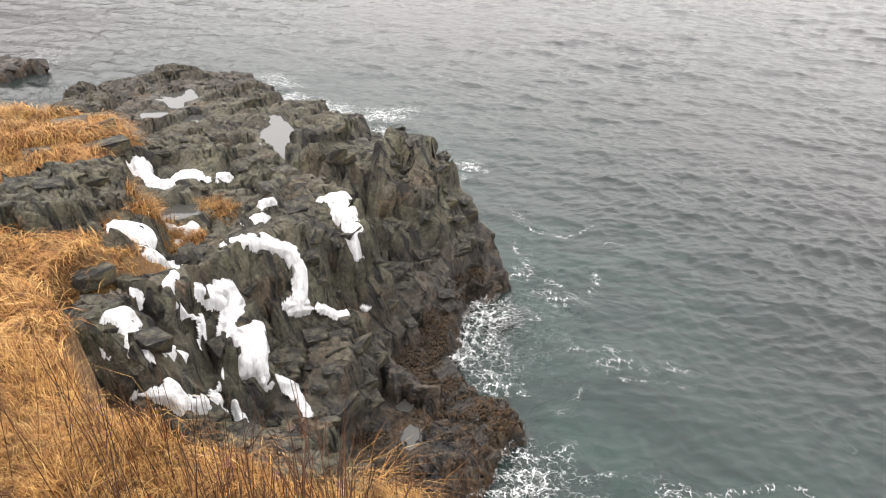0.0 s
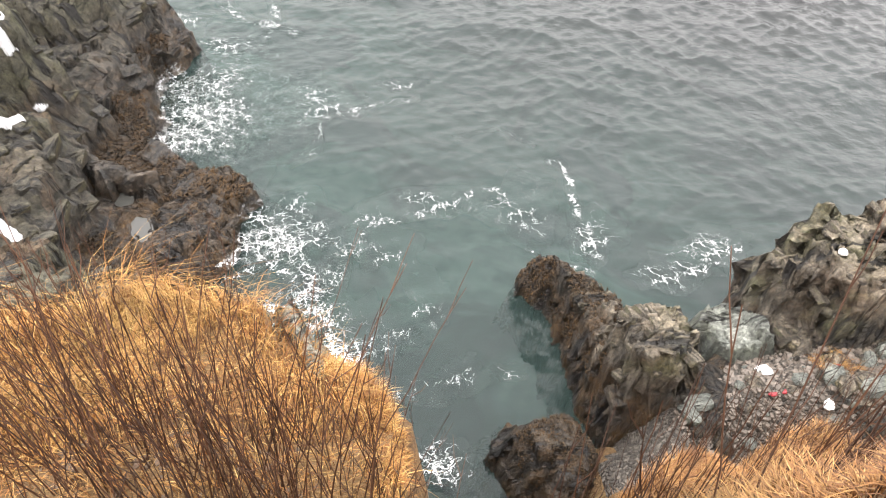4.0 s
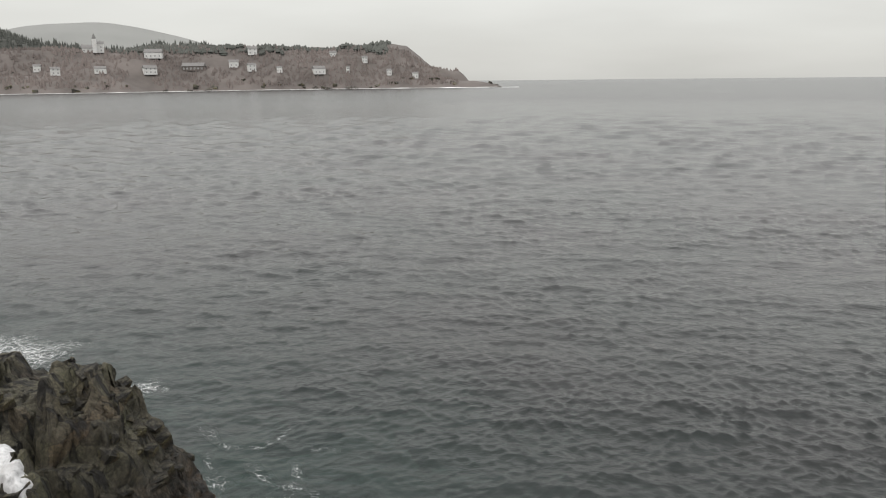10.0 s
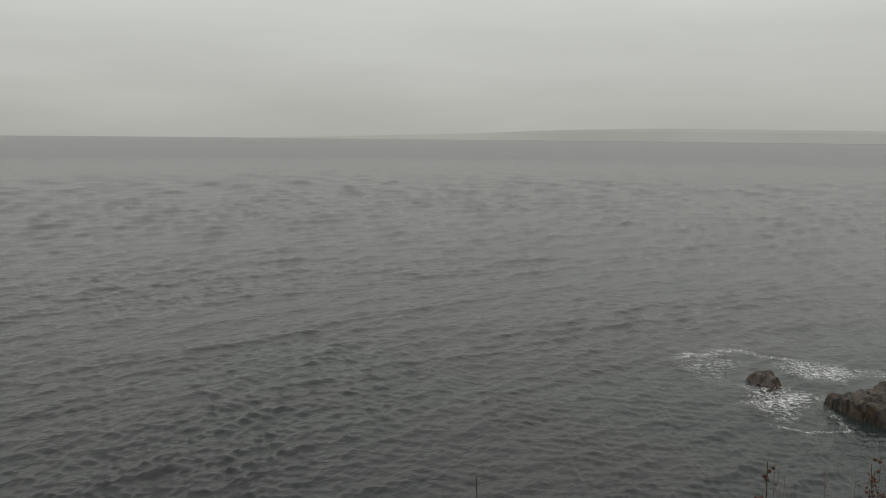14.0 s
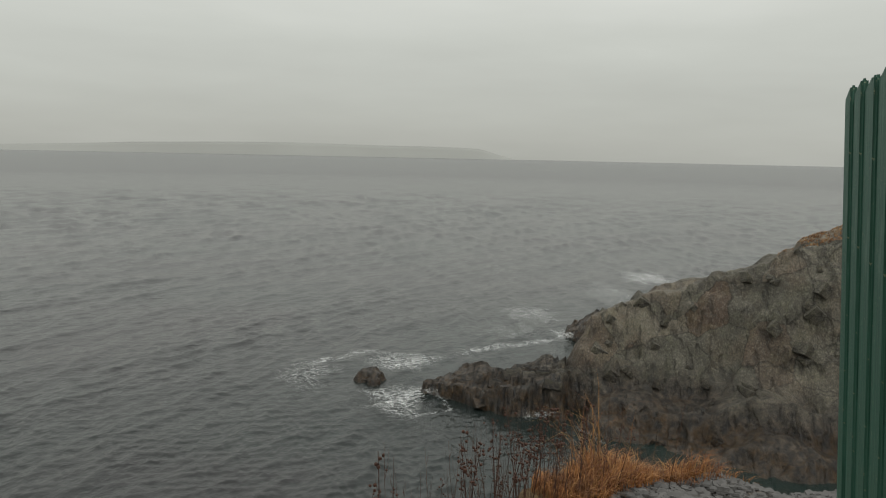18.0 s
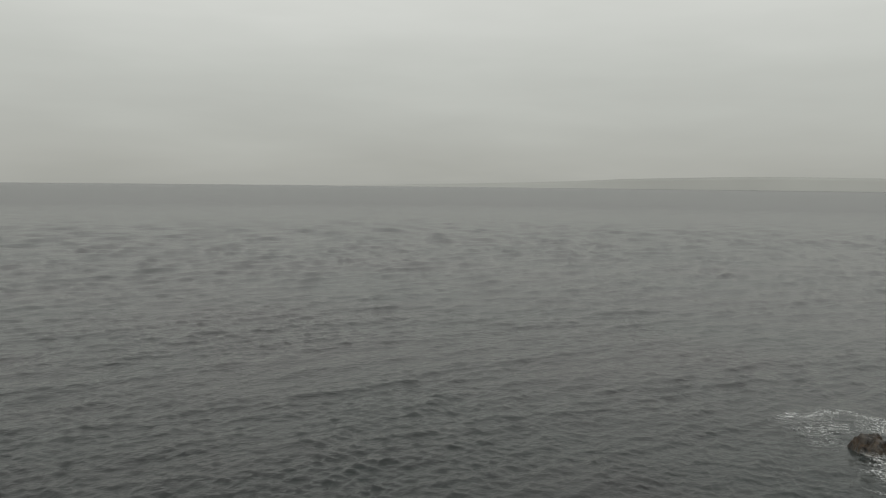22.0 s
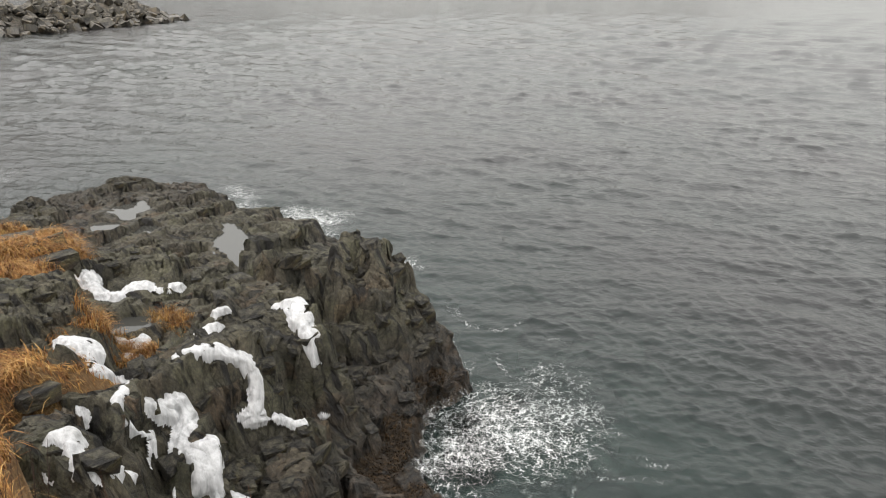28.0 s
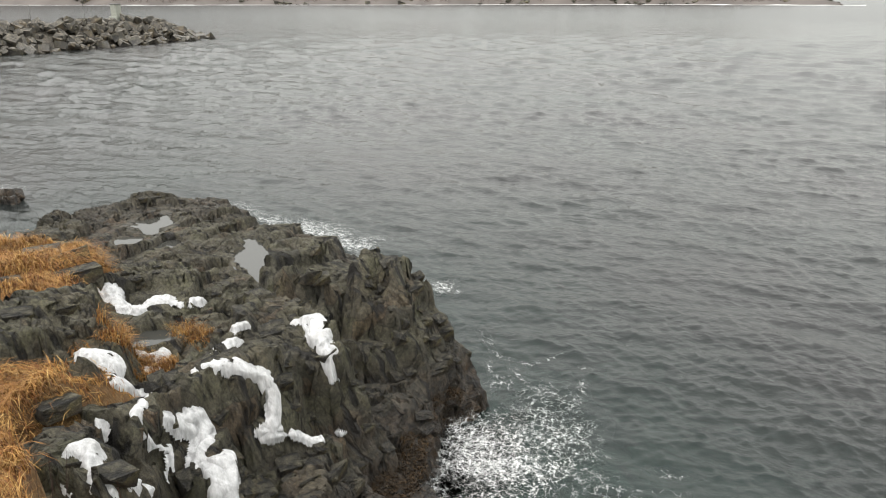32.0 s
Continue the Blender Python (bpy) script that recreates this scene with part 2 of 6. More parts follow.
def foam_material():
    n = Nodes("sea_foam")
    warp = n.node("ShaderNodeVectorMath")
    warp.operation = "ADD"
    co = n.coords()
    wob = n.node("ShaderNodeTexNoise", Scale=1.6, Detail=5)
    n.tree.links.new(co, wob.inputs["Vector"])
    n.tree.links.new(co, warp.inputs[0])
    n.tree.links.new(wob.outputs["Color"], warp.inputs[1])
    warp2 = n.node("ShaderNodeVectorMath")
    warp2.operation = "MULTIPLY_ADD"
    wob2 = n.node("ShaderNodeTexNoise", Scale=5.0, Detail=4)
    n.tree.links.new(co, wob2.inputs["Vector"])
    n.tree.links.new(wob2.outputs["Color"], warp2.inputs[0])
    warp2.inputs[1].default_value = (0.45, 0.45, 0.45)
    n.tree.links.new(warp.outputs[0], warp2.inputs[2])
    lace = n.voronoi(3.8, warp2.outputs[0], "DISTANCE_TO_EDGE")
    small = n.voronoi(10.0, warp2.outputs[0], "DISTANCE_TO_EDGE")
    dens = n.tree.nodes.new("ShaderNodeAttribute")
    dens.attribute_name = "lather"
    d = n.math("ADD", n.math("MULTIPLY", dens.outputs["Fac"], 0.6), n.math("MULTIPLY", n.math("SUBTRACT", n.noise(0.9, None, 5), 0.52), 0.9))
    d = n.math("MAXIMUM", d, 0.0)
    web = n.math("SUBTRACT", n.math("MULTIPLY", d, 0.07), lace)
    web = n.math("MAXIMUM", web, n.math("SUBTRACT", n.math("MULTIPLY", n.math("SUBTRACT", d, 0.38), 0.11), small))
    web = n.math("SUBTRACT", web, n.math("MAXIMUM", 0.0, n.math("MULTIPLY", n.math("SUBTRACT", 0.48, n.noise(4.5, None, 5)), 0.2)))
    solid = n.math("MULTIPLY", n.math("SUBTRACT", d, n.math("ADD", 1.0, n.math("MULTIPLY", n.noise(7, None, 4), 0.3))), 0.3)
    fac = n.grade(n.math("MAXIMUM", web, solid), 0.0, 0.035)
    n.done((0.68, 0.695, 0.69), 0.75, n.bump(n.noise(14, None, 4), 0.5, 0.03))
    clear = n.node("ShaderNodeBsdfTransparent")
    mix = n.node("ShaderNodeMixShader")
    n.tree.links.new(fac, mix.inputs[0])
    n.tree.links.new(clear.outputs[0], mix.inputs[1])
    n.tree.links.new(n.bsdf.outputs[0], mix.inputs[2])
    n.tree.links.new(mix.outputs[0], n.out.inputs[0])
    return n.mat


FOAM = foam_material()


def plain(name, color, rough=0.7, grain=6.0, amount=0.25, bump=0.01, metal=0.0, island=0.0):
    n = Nodes(name)
    f = n.noise(grain, None, 5)
    lo, hi = tuple(c * (1 - amount) for c in color), tuple(min(1, c * (1 + amount)) for c in color)
    col = n.ramp(f, (0.3, lo), (0.7, hi))
    if island:
        r = n.random(True)
        col = n.mix(n.grade(r, 0, 1, 0, island), col, tuple(c * 0.45 for c in color))
    n.bsdf.inputs["Metallic"].default_value = metal
    return n.done(col, rough, n.bump(f, 0.4, bump))


def ice_material():
    n = Nodes("frozen_runoff")
    drip = n.noise(3.5, n.coords((3.0, 3.0, 0.7)), 7, 0.65)
    lump = n.noise(1.6, None, 5)
    col = n.ramp(drip, (0.3, (0.36, 0.365, 0.37)), (0.46, (0.56, 0.565, 0.57)), (0.62, (0.72, 0.725, 0.73)))
    col = n.mix(n.grade(lump, 0.60, 0.72, 0, 0.5), col, (0.36, 0.355, 0.34))
    return n.done(col, n.grade(drip, 0.3, 0.6, 0.25, 0.6), n.bump(lump, 0.5, 0.15, n.bump(drip, 0.9, 0.09)))


ICE = ice_material()
# far land: distance haze is put into these pale, greyed colours
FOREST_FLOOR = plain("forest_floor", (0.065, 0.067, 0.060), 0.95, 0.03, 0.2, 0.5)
SCRUB_BUSH = plain("hazed_bush", (0.16, 0.135, 0.124), 0.95, 0.02, 0.25, 0.5, island=0.15)
FOREST = plain("hazed_spruce", (0.092, 0.097, 0.087), 0.95, 0.03, 0.2, 0.5, island=0.2)
SCRUB = plain("hazed_scrub", (0.128, 0.112, 0.103), 0.95, 0.04, 0.3, 0.5, island=0.3)
HAZE_HILL = plain("hazed_hill", (0.215, 0.22, 0.21), 0.95, 0.004, 0.12, 0.5)
HAZE_ISLE = plain("hazed_isle", (0.285, 0.29, 0.275), 0.95, 0.003, 0.06, 0.5)
WALL_WHITE = plain("white_clapboard", (0.6, 0.6, 0.585), 0.7, 0.8, 0.08)
WALL_BLUE = plain("blue_clapboard", (0.06, 0.10, 0.13), 0.7, 0.8, 0.1)
ROOF = plain("grey_roof", (0.17, 0.165, 0.16), 0.8, 1.0, 0.2)
ROOF_TAN = plain("tan_roof", (0.24, 0.19, 0.11), 0.8, 1.0, 0.2)
# pane colour lifted to carry the far shore's haze
GLASS = plain("hazed_glass", (0.24, 0.245, 0.245), 0.15, 1.0, 0.1)


# ---- mesh helpers ----
def mesh_object(name, verts, faces, material, smooth=False):
    me = bpy.data.meshes.new(name)
    if isinstance(faces, np.ndarray):
        verts = np.asarray(verts, np.float32)
        me.vertices.add(len(verts))
        me.vertices.foreach_set("co", verts.ravel())
        me.loops.add(faces.size)
        me.loops.foreach_set("vertex_index", faces.ravel().astype(np.int32))
        me.polygons.add(len(faces))
        me.polygons.foreach_set("loop_start", np.arange(0, faces.size, faces.shape[1], dtype=np.int32))
        me.update(calc_edges=True)
    else:
        me.from_pydata(verts if isinstance(verts, list) else verts.tolist(), [], faces)
    for m in material if isinstance(material, (list, tuple)) else (material,):
        me.materials.append(m)
    if smooth:
        me.polygons.foreach_set("use_smooth", [True] * len(me.polygons))
    me.update()
    return new(name, me)


def part(name, bm, material, parent, label=""):
    me = bpy.data.meshes.new(name)
    bm.to_mesh(me)
    bm.free()
    me.materials.append(material)
    ob = new(name, me)
    ob.parent = parent
    return tagged(ob, label)


def grid_faces(rows, cols, keep=None):
    i, j = np.meshgrid(np.arange(rows - 1), np.arange(cols - 1), indexing="ij")
    a = (i * cols + j).ravel()
    f = np.stack([a, a + 1, a + cols + 1, a + cols], -1)
    if keep is not None:
        f = f[keep.ravel()]
    return f


def compact(verts, faces):
    used = np.unique(faces)
    back = np.zeros(len(verts), int)
    back[used] = np.arange(len(used))
    return verts[used], back[faces]


def shoved(X, Y, Z, strike, shove):
    c, s = math.cos(radians(strike)), math.sin(radians(strike))
    along, across = X * c + Y * s, -X * s + Y * c
    r1, u1, v1, e1 = cells(along / (shove * 2.6), Z / (shove * 4.5) + across * 0.3, 101)
    r2, u2, v2, e2 = cells(across / (shove * 1.5), Z / (shove * 4.0) + along * 0.3, 107)
    r3, u3, v3, e3 = cells(along / (shove * 0.8) + 7.7, Z / (shove * 3.6) + across * 0.2, 113)
    r4, u4, v4, e4 = cells(across / (shove * 0.7) + 3.3, Z / (shove * 3.2) + along * 0.2, 119)
    k1 = shove * (1.0 * (r1 - 0.5) + 0.6 * u1 - 0.35 * np.exp(-e1 * 24) + 0.22 * (r3 - 0.5) + 0.15 * u3)
    k2 = shove * (1.0 * (r2 - 0.5) + 0.6 * u2 - 0.35 * np.exp(-e2 * 24) + 0.22 * (r4 - 0.5) + 0.15 * u4)
    return X - s * k1 + c * k2, Y + c * k1 + s * k2


def field_object(name, x0, x1, y0, y1, step, height, material, low=-0.9, smooth=False, strike=None, shove=0.0):
    xs, ys = np.arange(x0, x1, step), np.arange(y0, y1, step)
    X, Y = np.meshgrid(xs, ys, indexing="xy")
    Z = height(X, Y)
    keep = np.max([Z[:-1, :-1], Z[1:, :-1], Z[:-1, 1:], Z[1:, 1:]], axis=0) > low
    if strike is not None:
        # break the steep faces into slabs and blocks that stand proud or lie back
        X, Y = shoved(X, Y, Z, strike, shove)
    v, f = compact(np.stack([X, Y, Z], -1).reshape(-1, 3), grid_faces(len(ys), len(xs), keep))
    return mesh_object(name, v, f, material, smooth)


# ---- landforms: sloping tops with steep sides ----
# Each form: (height at a reference point, that point, slopes in x and y), steepness of its sides, its outline.
GROUND_FORMS = [
    ((8, 0, 0, -0.19, -0.1), 2.2, [(-60, -60), (-6, -5), (-2.5, -0.2), (0.9, 0.75), (2.4, 1.1), (4.4, 1.1), (5.5, 0.55), (6.05, -0.5), (6.2, -2.5), (8, -6), (14, -14), (30, -60)]),  # shelf
    ((4.5, -2, 3, -0.14, -0.3), 6.0, [(-0.02, 2.46), (-0.46, 3.27), (-0.88, 3.95), (-1.4, 4.78), (-2.45, 4.77), (-3.14, 4.59), (-3.82, 4.08), (-4.64, 3.9), (-5.21, 3.72), (-6.37, 4.48), (-7.42, 5.04), (-9, 5), (-30, 2), (-30, -10), (0, -1)]),  # bank left
    ((4.4, 1.5, 2.4, -0.1, -0.42), 4.5, [(1.26, 2.46), (2.46, 2.91), (3.1, 3.3), (3.7, 3.4), (4.1, 3.2), (7, 3.2), (6, 0), (0, -1)]),  # bank right
    ((3.85, -12, 9, -0.05, -0.09), 1.2, [(-17.35, 11.63), (-15.8, 12.58), (-13.85, 12.05), (-11.67, 9.59), (-9.84, 8.17), (-8.77, 7.54), (-9.12, 6.56), (-9, 4.5), (-30, 0), (-45, 20)]),  # cap
    ((1.1, 4.6, 5.9, 0.25, -0.45), 0.7, [(4.25, 6.8), (5.22, 6.55), (6.6, 6.8), (8, 4), (5.27, 5.2), (3.65, 5.3), (2.94, 4.56)]),  # beach
]
HEADLAND_FORMS = [
    ((3.5, -9.5, 9.5, 0.06, -0.08), 2.6, [(-13.4, 11.22), (-12.76, 14.28), (-9.33, 12), (-7.4, 11.59), (-6.59, 10.86), (-7.45, 10.49), (-7.08, 9.26), (-7.63, 8.6), (-7.99, 7.68), (-7.49, 6.79), (-8.89, 7.05), (-11, 6)]),  # ridge
    ((2.9, -8, 7.5, 0.1, 0.05), 2.6, [(-10.46, 8.99), (-9.12, 8.9), (-8, 8.48), (-7.54, 8.51), (-6.55, 7.66), (-6.91, 7.17), (-7.85, 7.88), (-8.27, 6.92), (-9.43, 7.08), (-9, 6)]),  # ledge high
    ((2, -7, 9, 0.12, 0.02), 2.2, [(-8.02, 8.93), (-7.53, 9.47), (-6.14, 9.98), (-5.56, 8.44), (-5.93, 7.39), (-6.63, 6.89), (-7.52, 6.76), (-8.75, 6.53), (-8, 5)]),  # ledge mid
    ((3.62, -7.42, 14.55, -0.12, 0.05), 5.0, [(-7.62, 14.3), (-7.5, 14.85), (-7.15, 14.7), (-7.2, 14.25)]),  # rock tip
    ((3.22, -7.4, 14.5, -0.95, 0.15), 4.0, [(-8.1, 14.0), (-8.0, 14.9), (-7.3, 15.0), (-6.6, 15.1), (-6.55, 14.6), (-7.1, 14.0), (-7.6, 13.6)]),  # spur slabs
    ((2.45, -6.6, 14.7, -1.9, 0.1), 3.4, [(-7.3, 14.4), (-6.9, 15.3), (-5.75, 15.45), (-5.25, 15.3), (-5.4, 14.5), (-5.95, 13.9), (-6.9, 13.7)]),  # prow
    ((3.3, -9.4, 15, 0.02, 0), 3.6, [(-10.75, 14.1), (-10.2, 15.2), (-9.44, 15.5), (-8.35, 15.2), (-8.35, 14.3), (-8.6, 13.5), (-9.6, 13.4)]),  # green-topped block
    ((2.2, -9.5, 14, -0.05, 0.05), 1.9, [(-11.85, 14.61), (-9.52, 15.52), (-8.06, 15.23), (-6.6, 13.8), (-7.26, 12.88), (-8.18, 13.23), (-10.72, 13.77)]),  # spur root
    ((1.5, -7, 12, -0.36, 0.05), 2.0, [(-8.32, 13.71), (-7.07, 14.2), (-6.15, 13.7), (-6.0, 13.1), (-5.65, 11.97), (-5.2, 10.84), (-5.2, 9.77), (-6.22, 10.05), (-6.83, 11.11), (-8.04, 12.03)]),  # apron
    ((0.85, -5, 9, -0.2, 0), 1.4, [(-6.07, 8.8), (-5.69, 10.17), (-4.92, 10.68), (-4.05, 10.29), (-3.58, 8.94), (-3.97, 8.12), (-4.5, 6.5), (-6, 6), (-5.95, 7.9)]),  # gully
    ((0.3, -3.5, 10.3, 0, 0), 1.4, [(-4.03, 10.27), (-3.54, 10.6), (-3.33, 10.18), (-3.65, 9.77)]),  # reef
    ((1.7, -20, 22, 0.03, -0.02), 1.1, [(-22.4, 17.0), (-24.0, 20.6), (-23.2, 22.5), (-20.61, 24.3), (-18.51, 23.05), (-16.73, 21.03), (-14.22, 20.48), (-11.97, 19.99), (-13.08, 17.57), (-12.17, 15.25), (-13.89, 15), (-19.87, 15.94)]),  # platform
    ((4.5, -12, 9, -0.05, -0.06), 1.4, [(-12.33, 7.99), (-11.72, 8.65), (-10.64, 9.11), (-9.5, 8.42), (-9.09, 7.42), (-10.03, 7.3), (-10.18, 6.92), (-10.75, 6.78)]),  # cap rock
    ((3.45, -13, 12, 0.02, -0.06), 1.6, [(-15.36, 12.79), (-14.01, 13.7), (-11.64, 12.72), (-10.75, 11.4), (-11.86, 10.61), (-12.92, 10.7)]),  # cap side
    ((4.3, -8.5, 6.3, 0.05, -0.1), 2.2, [(-8.49, 5.97), (-8.17, 6.46), (-7.44, 6.16), (-6.84, 5.59), (-7.54, 5.35)]),  # bank rock
    ((3.4, -7, 5.2, 0.1, -0.2), 2.2, [(-7.79, 5.58), (-7.03, 5.85), (-6.38, 5.5), (-6.52, 5.17), (-7.22, 5.1)]),  # low rock
    ((2.4, -5.5, 6.2, 0.1, -0.2), 1.6, [(-7.44, 6.14), (-6.26, 6.6), (-5.29, 6.52), (-4.64, 6.66), (-3.85, 5.69), (-5.26, 5.3), (-5, 4)]),  # foot rock
]
ISLET_FORMS = [
    ((0.75, -33, 24, 0, 0), 1.3, [(-36.0, 22.8), (-34.6, 24.4), (-32.4, 24.2), (-33.4, 22.9)]),  # islet
]
COVE_FORMS = [
    ((0.6, 1.75, 8.3, 0.3, -0.2), 4.0, [(1.6, 8.3), (1.85, 8.38), (2.3, 7.8), (2.9, 7.05), (2.95, 6.2), (2.5, 6.1), (2.42, 7.0), (2.05, 7.65)]),  # cove spine
    ((1.95, 3, 6.1, 0.05, 0.15), 5.0, [(2.66, 6.05), (2.93, 6.38), (3.36, 6.26), (3.48, 5.78), (3.28, 5.5), (2.76, 5.6)]),  # cove boulder
]
LUMP_FORMS = [
    ((0.8, 1.7, 5, 0, 0), 1.5, [(1.45, 5.05), (1.85, 5.2), (2.05, 4.85), (1.8, 4.4), (1.48, 4.55)]),  # cove lump
]
PALE_FORMS = [
    ((1.3, 4.3, 7, 0, 0), 4.0, [(3.94, 6.67), (4.19, 6.88), (4.64, 6.89), (4.78, 6.29), (4.23, 6.28)]),  # pale rock
]
BUTTRESS_FORMS = [
    ((2.3, 5, 7.3, 0.5, 0.1), 6.0, [(4.7, 7.48), (4.9, 7.46), (5.45, 7.32), (5.62, 7.44), (6.09, 7.38), (8, 6.8), (8, 5), (5.45, 6.61), (4.88, 6.84)]),  # buttress
    ((1.2, 4.8, 7.3, 0.2, -0.2), 5.0, [(4.69, 7.59), (4.92, 7.68), (5.46, 6.79), (5.13, 6.14), (4.82, 6.9)]),  # red slab
]
EAST_FORMS = [
    ((4.95, 31, -4, -0.22, -0.42), 1.25, [(29.9, 0.7), (30.2, -0.3), (30.7, -2), (30.8, -4), (30.3, -6.5), (30, -9), (29, -16), (30, -40), (60, -40), (42, -10), (33, -1)]),  # east cliff
    ((1.3, 28, -4, 0, -0.1), 2.0, [(29.6, 0.7), (27.4, 0.1), (26.7, -1), (26.1, -3), (26.4, -8), (31, -9), (31, 0)]),  # east foot
    ((0.5, 26, -4, 0, 0), 0.5, [(29, 0.6), (26.3, 0.4), (24.9, -1.5), (24.2, -4), (24.2, -9), (30, -9)]),  # east skirt
]
ELEDGE_FORMS = [
    ((1.1, 29, 4, 0.05, -0.2), 3.0, [(28.73, 6.93), (30.18, 5.71), (29.16, 3.68), (31.04, 2.29), (29.65, 1.5), (26.89, 1.33), (27.21, 3.84)]),  # east ledge
]
SKERRY_FORMS = [
    ((0.4, 30.3, 9.2, 0, 0), 1.1, [(29.6, 9.92), (30.49, 9.76), (29.85, 9.11), (29, 9.28)]),  # skerry
]
EDGE_FORMS = [
    ((4.62, -2, 3, -0.14, -0.3), 3.2, [(-1.44, 4.77), (-1.3, 4.82), (-1.08, 4.33), (-0.86, 3.73), (-0.98, 3.77), (-1.29, 4.39)]),  # edge rock
]
EPOINT_FORMS = [
    ((0.6, 38, 1, 0, -0.3), 1.2, [(41.02, 1.85), (42.83, -0.38), (36, -3), (34, -1)]),  # east point
]


def hash01(i, j, seed):
    n = (i.astype(np.int64) * 374761393 + j.astype(np.int64) * 668265263 + seed * 974711) & 0x7FFFFFFF
    n = ((n ^ (n >> 13)) * 1274126177) & 0x7FFFFFFF
    return ((n ^ (n >> 16)) & 0xFFFF) / 65535.0


def value_noise(x, y, seed=0):
    i, j = np.floor(x), np.floor(y)
    u, v = x - i, y - j
    u, v = u * u * (3 - 2 * u), v * v * (3 - 2 * v)
    i, j = i.astype(np.int64), j.astype(np.int64)
    a, b = hash01(i, j, seed), hash01(i + 1, j, seed)
    c, d = hash01(i, j + 1, seed), hash01(i + 1, j + 1, seed)
    return (a * (1 - u) + b * u) * (1 - v) + (c * (1 - u) + d * u) * v - 0.5


def fbm(x, y, octaves=4, seed=0):
    total, size = 0, 1.0
    for k in range(octaves):
        total = total + value_noise(x * 2 ** k + 17.3 * k, y * 2 ** k - 9.1 * k, seed + k) * size
        size *= 0.5
    return total


def cells(u, v, seed):
    """Jittered cells: the cell's random number, the place in it, and how near its edge is."""
    iu, iv = np.floor(u), np.floor(v)
    best, second = np.full(u.shape, 9.0), np.full(u.shape, 9.0)
    rnd, du, dv = np.zeros(u.shape), np.zeros(u.shape), np.zeros(u.shape)
    for a in (-1, 0, 1):
        for b in (-1, 0, 1):
            i, j = (iu + a).astype(np.int64), (iv + b).astype(np.int64)
            pu, pv = iu + a + hash01(i, j, seed) - u, iv + b + hash01(i, j, seed + 1) - v
            d = pu * pu + pv * pv
            near = d < best
            second = np.where(near, best, np.minimum(second, d))
            best = np.where(near, d, best)
            rnd = np.where(near, hash01(i, j, seed + 2), rnd)
            du, dv = np.where(near, pu, du), np.where(near, pv, dv)
    return rnd, du, dv, np.sqrt(second) - np.sqrt(best)


def outside(px, py, outline):
    """Signed distance to an outline, negative inside."""
    dist, inside = np.full(px.shape, 1e9), np.zeros(px.shape, bool)
    for (ax, ay), (bx, by) in zip(outline, outline[1:] + outline[:1]):
        ex, ey = bx - ax, by - ay
        k = np.clip(((px - ax) * ex + (py - ay) * ey) / (ex * ex + ey * ey + 1e-12), 0, 1)
        dist = np.minimum(dist, np.hypot(px - ax - k * ex, py - ay - k * ey))
        cross = (ay > py) != (by > py)
        inside ^= cross & (px < ex * (py - ay) / (ey + (1e-12 if ey == 0 else 0)) + ax)
    return np.where(inside, -dist, dist)


def form_height(x, y, form, rough):
    (z0, rx, ry, sx, sy), steep, outline = form
    sd = outside(x, y, outline)
    if rough:
        sd = sd + fbm(x * 0.9, y * 0.9, 3, 5) * rough
    # past its outline the top no longer rises
    return z0 + sx * (x - rx) + sy * (y - ry) - (steep + 0.4) * np.maximum(0, sd)


def forms_height(x, y, forms, rough=0.0):
    return np.max([form_height(x, y, f, rough) for f in forms], axis=0)


def terrace(h, step, phase):
    """Benches: flat treads with steep risers."""
    k = h / step + phase
    i = np.floor(k)
    f = np.clip((k - i - 0.5) / 0.5, 0, 1)
    return step * (i + f * f * (3 - 2 * f) + 0.22 * np.minimum(k - i, 0.5) - phase)


def rock_height(x, y, forms, strike=62.0, block=1.0, seed=3, rough=0.6, amp=1.0):
    """Steeply bedded rock: benches and slabs along the strike, broken into blocks of two sizes."""
    c, s = math.cos(radians(strike)), math.sin(radians(strike))
    base = forms_height(x, y, forms, rough * block) + fbm(x * 0.35, y * 0.35, 3, seed + 60) * 0.5 * block
    along = x * c + y * s + fbm(x * 0.5, y * 0.5, 2, seed + 40) * 1.2
    across = -x * s + y * c + fbm(x * 0.45, y * 0.45, 3, seed + 50) * 1.4
    r1, u1, v1, e1 = cells(across / (0.85 * block), along / (1.9 * block), seed)
    r2, u2, v2, e2 = cells(across / (0.34 * block) + 3.1, along / (0.8 * block), seed + 7)
    r3, u3, v3, e3 = cells(across / (0.1 * block), along / (0.3 * block), seed + 13)
    h = terrace(base, 0.8 * block, r1 * 0.9)
    h = 0.75 * h + 0.25 * terrace(base, 0.27 * block, r2 * 0.9)
    big = 0.26 * (r1 - 0.5) + 0.18 * u1 * (r1 - 0.3) - 0.18 * np.exp(-e1 * 24)
    mid = 0.13 * (r2 - 0.5) + 0.16 * u2 * (r2 - 0.3) - 0.07 * np.exp(-e2 * 16)
    fine = 0.04 * (r3 - 0.5) + 0.04 * u3 - 0.02 * np.exp(-e3 * 10)
    return base + amp * (h - base) + amp * block * (big + mid + amp * fine + 0.09)


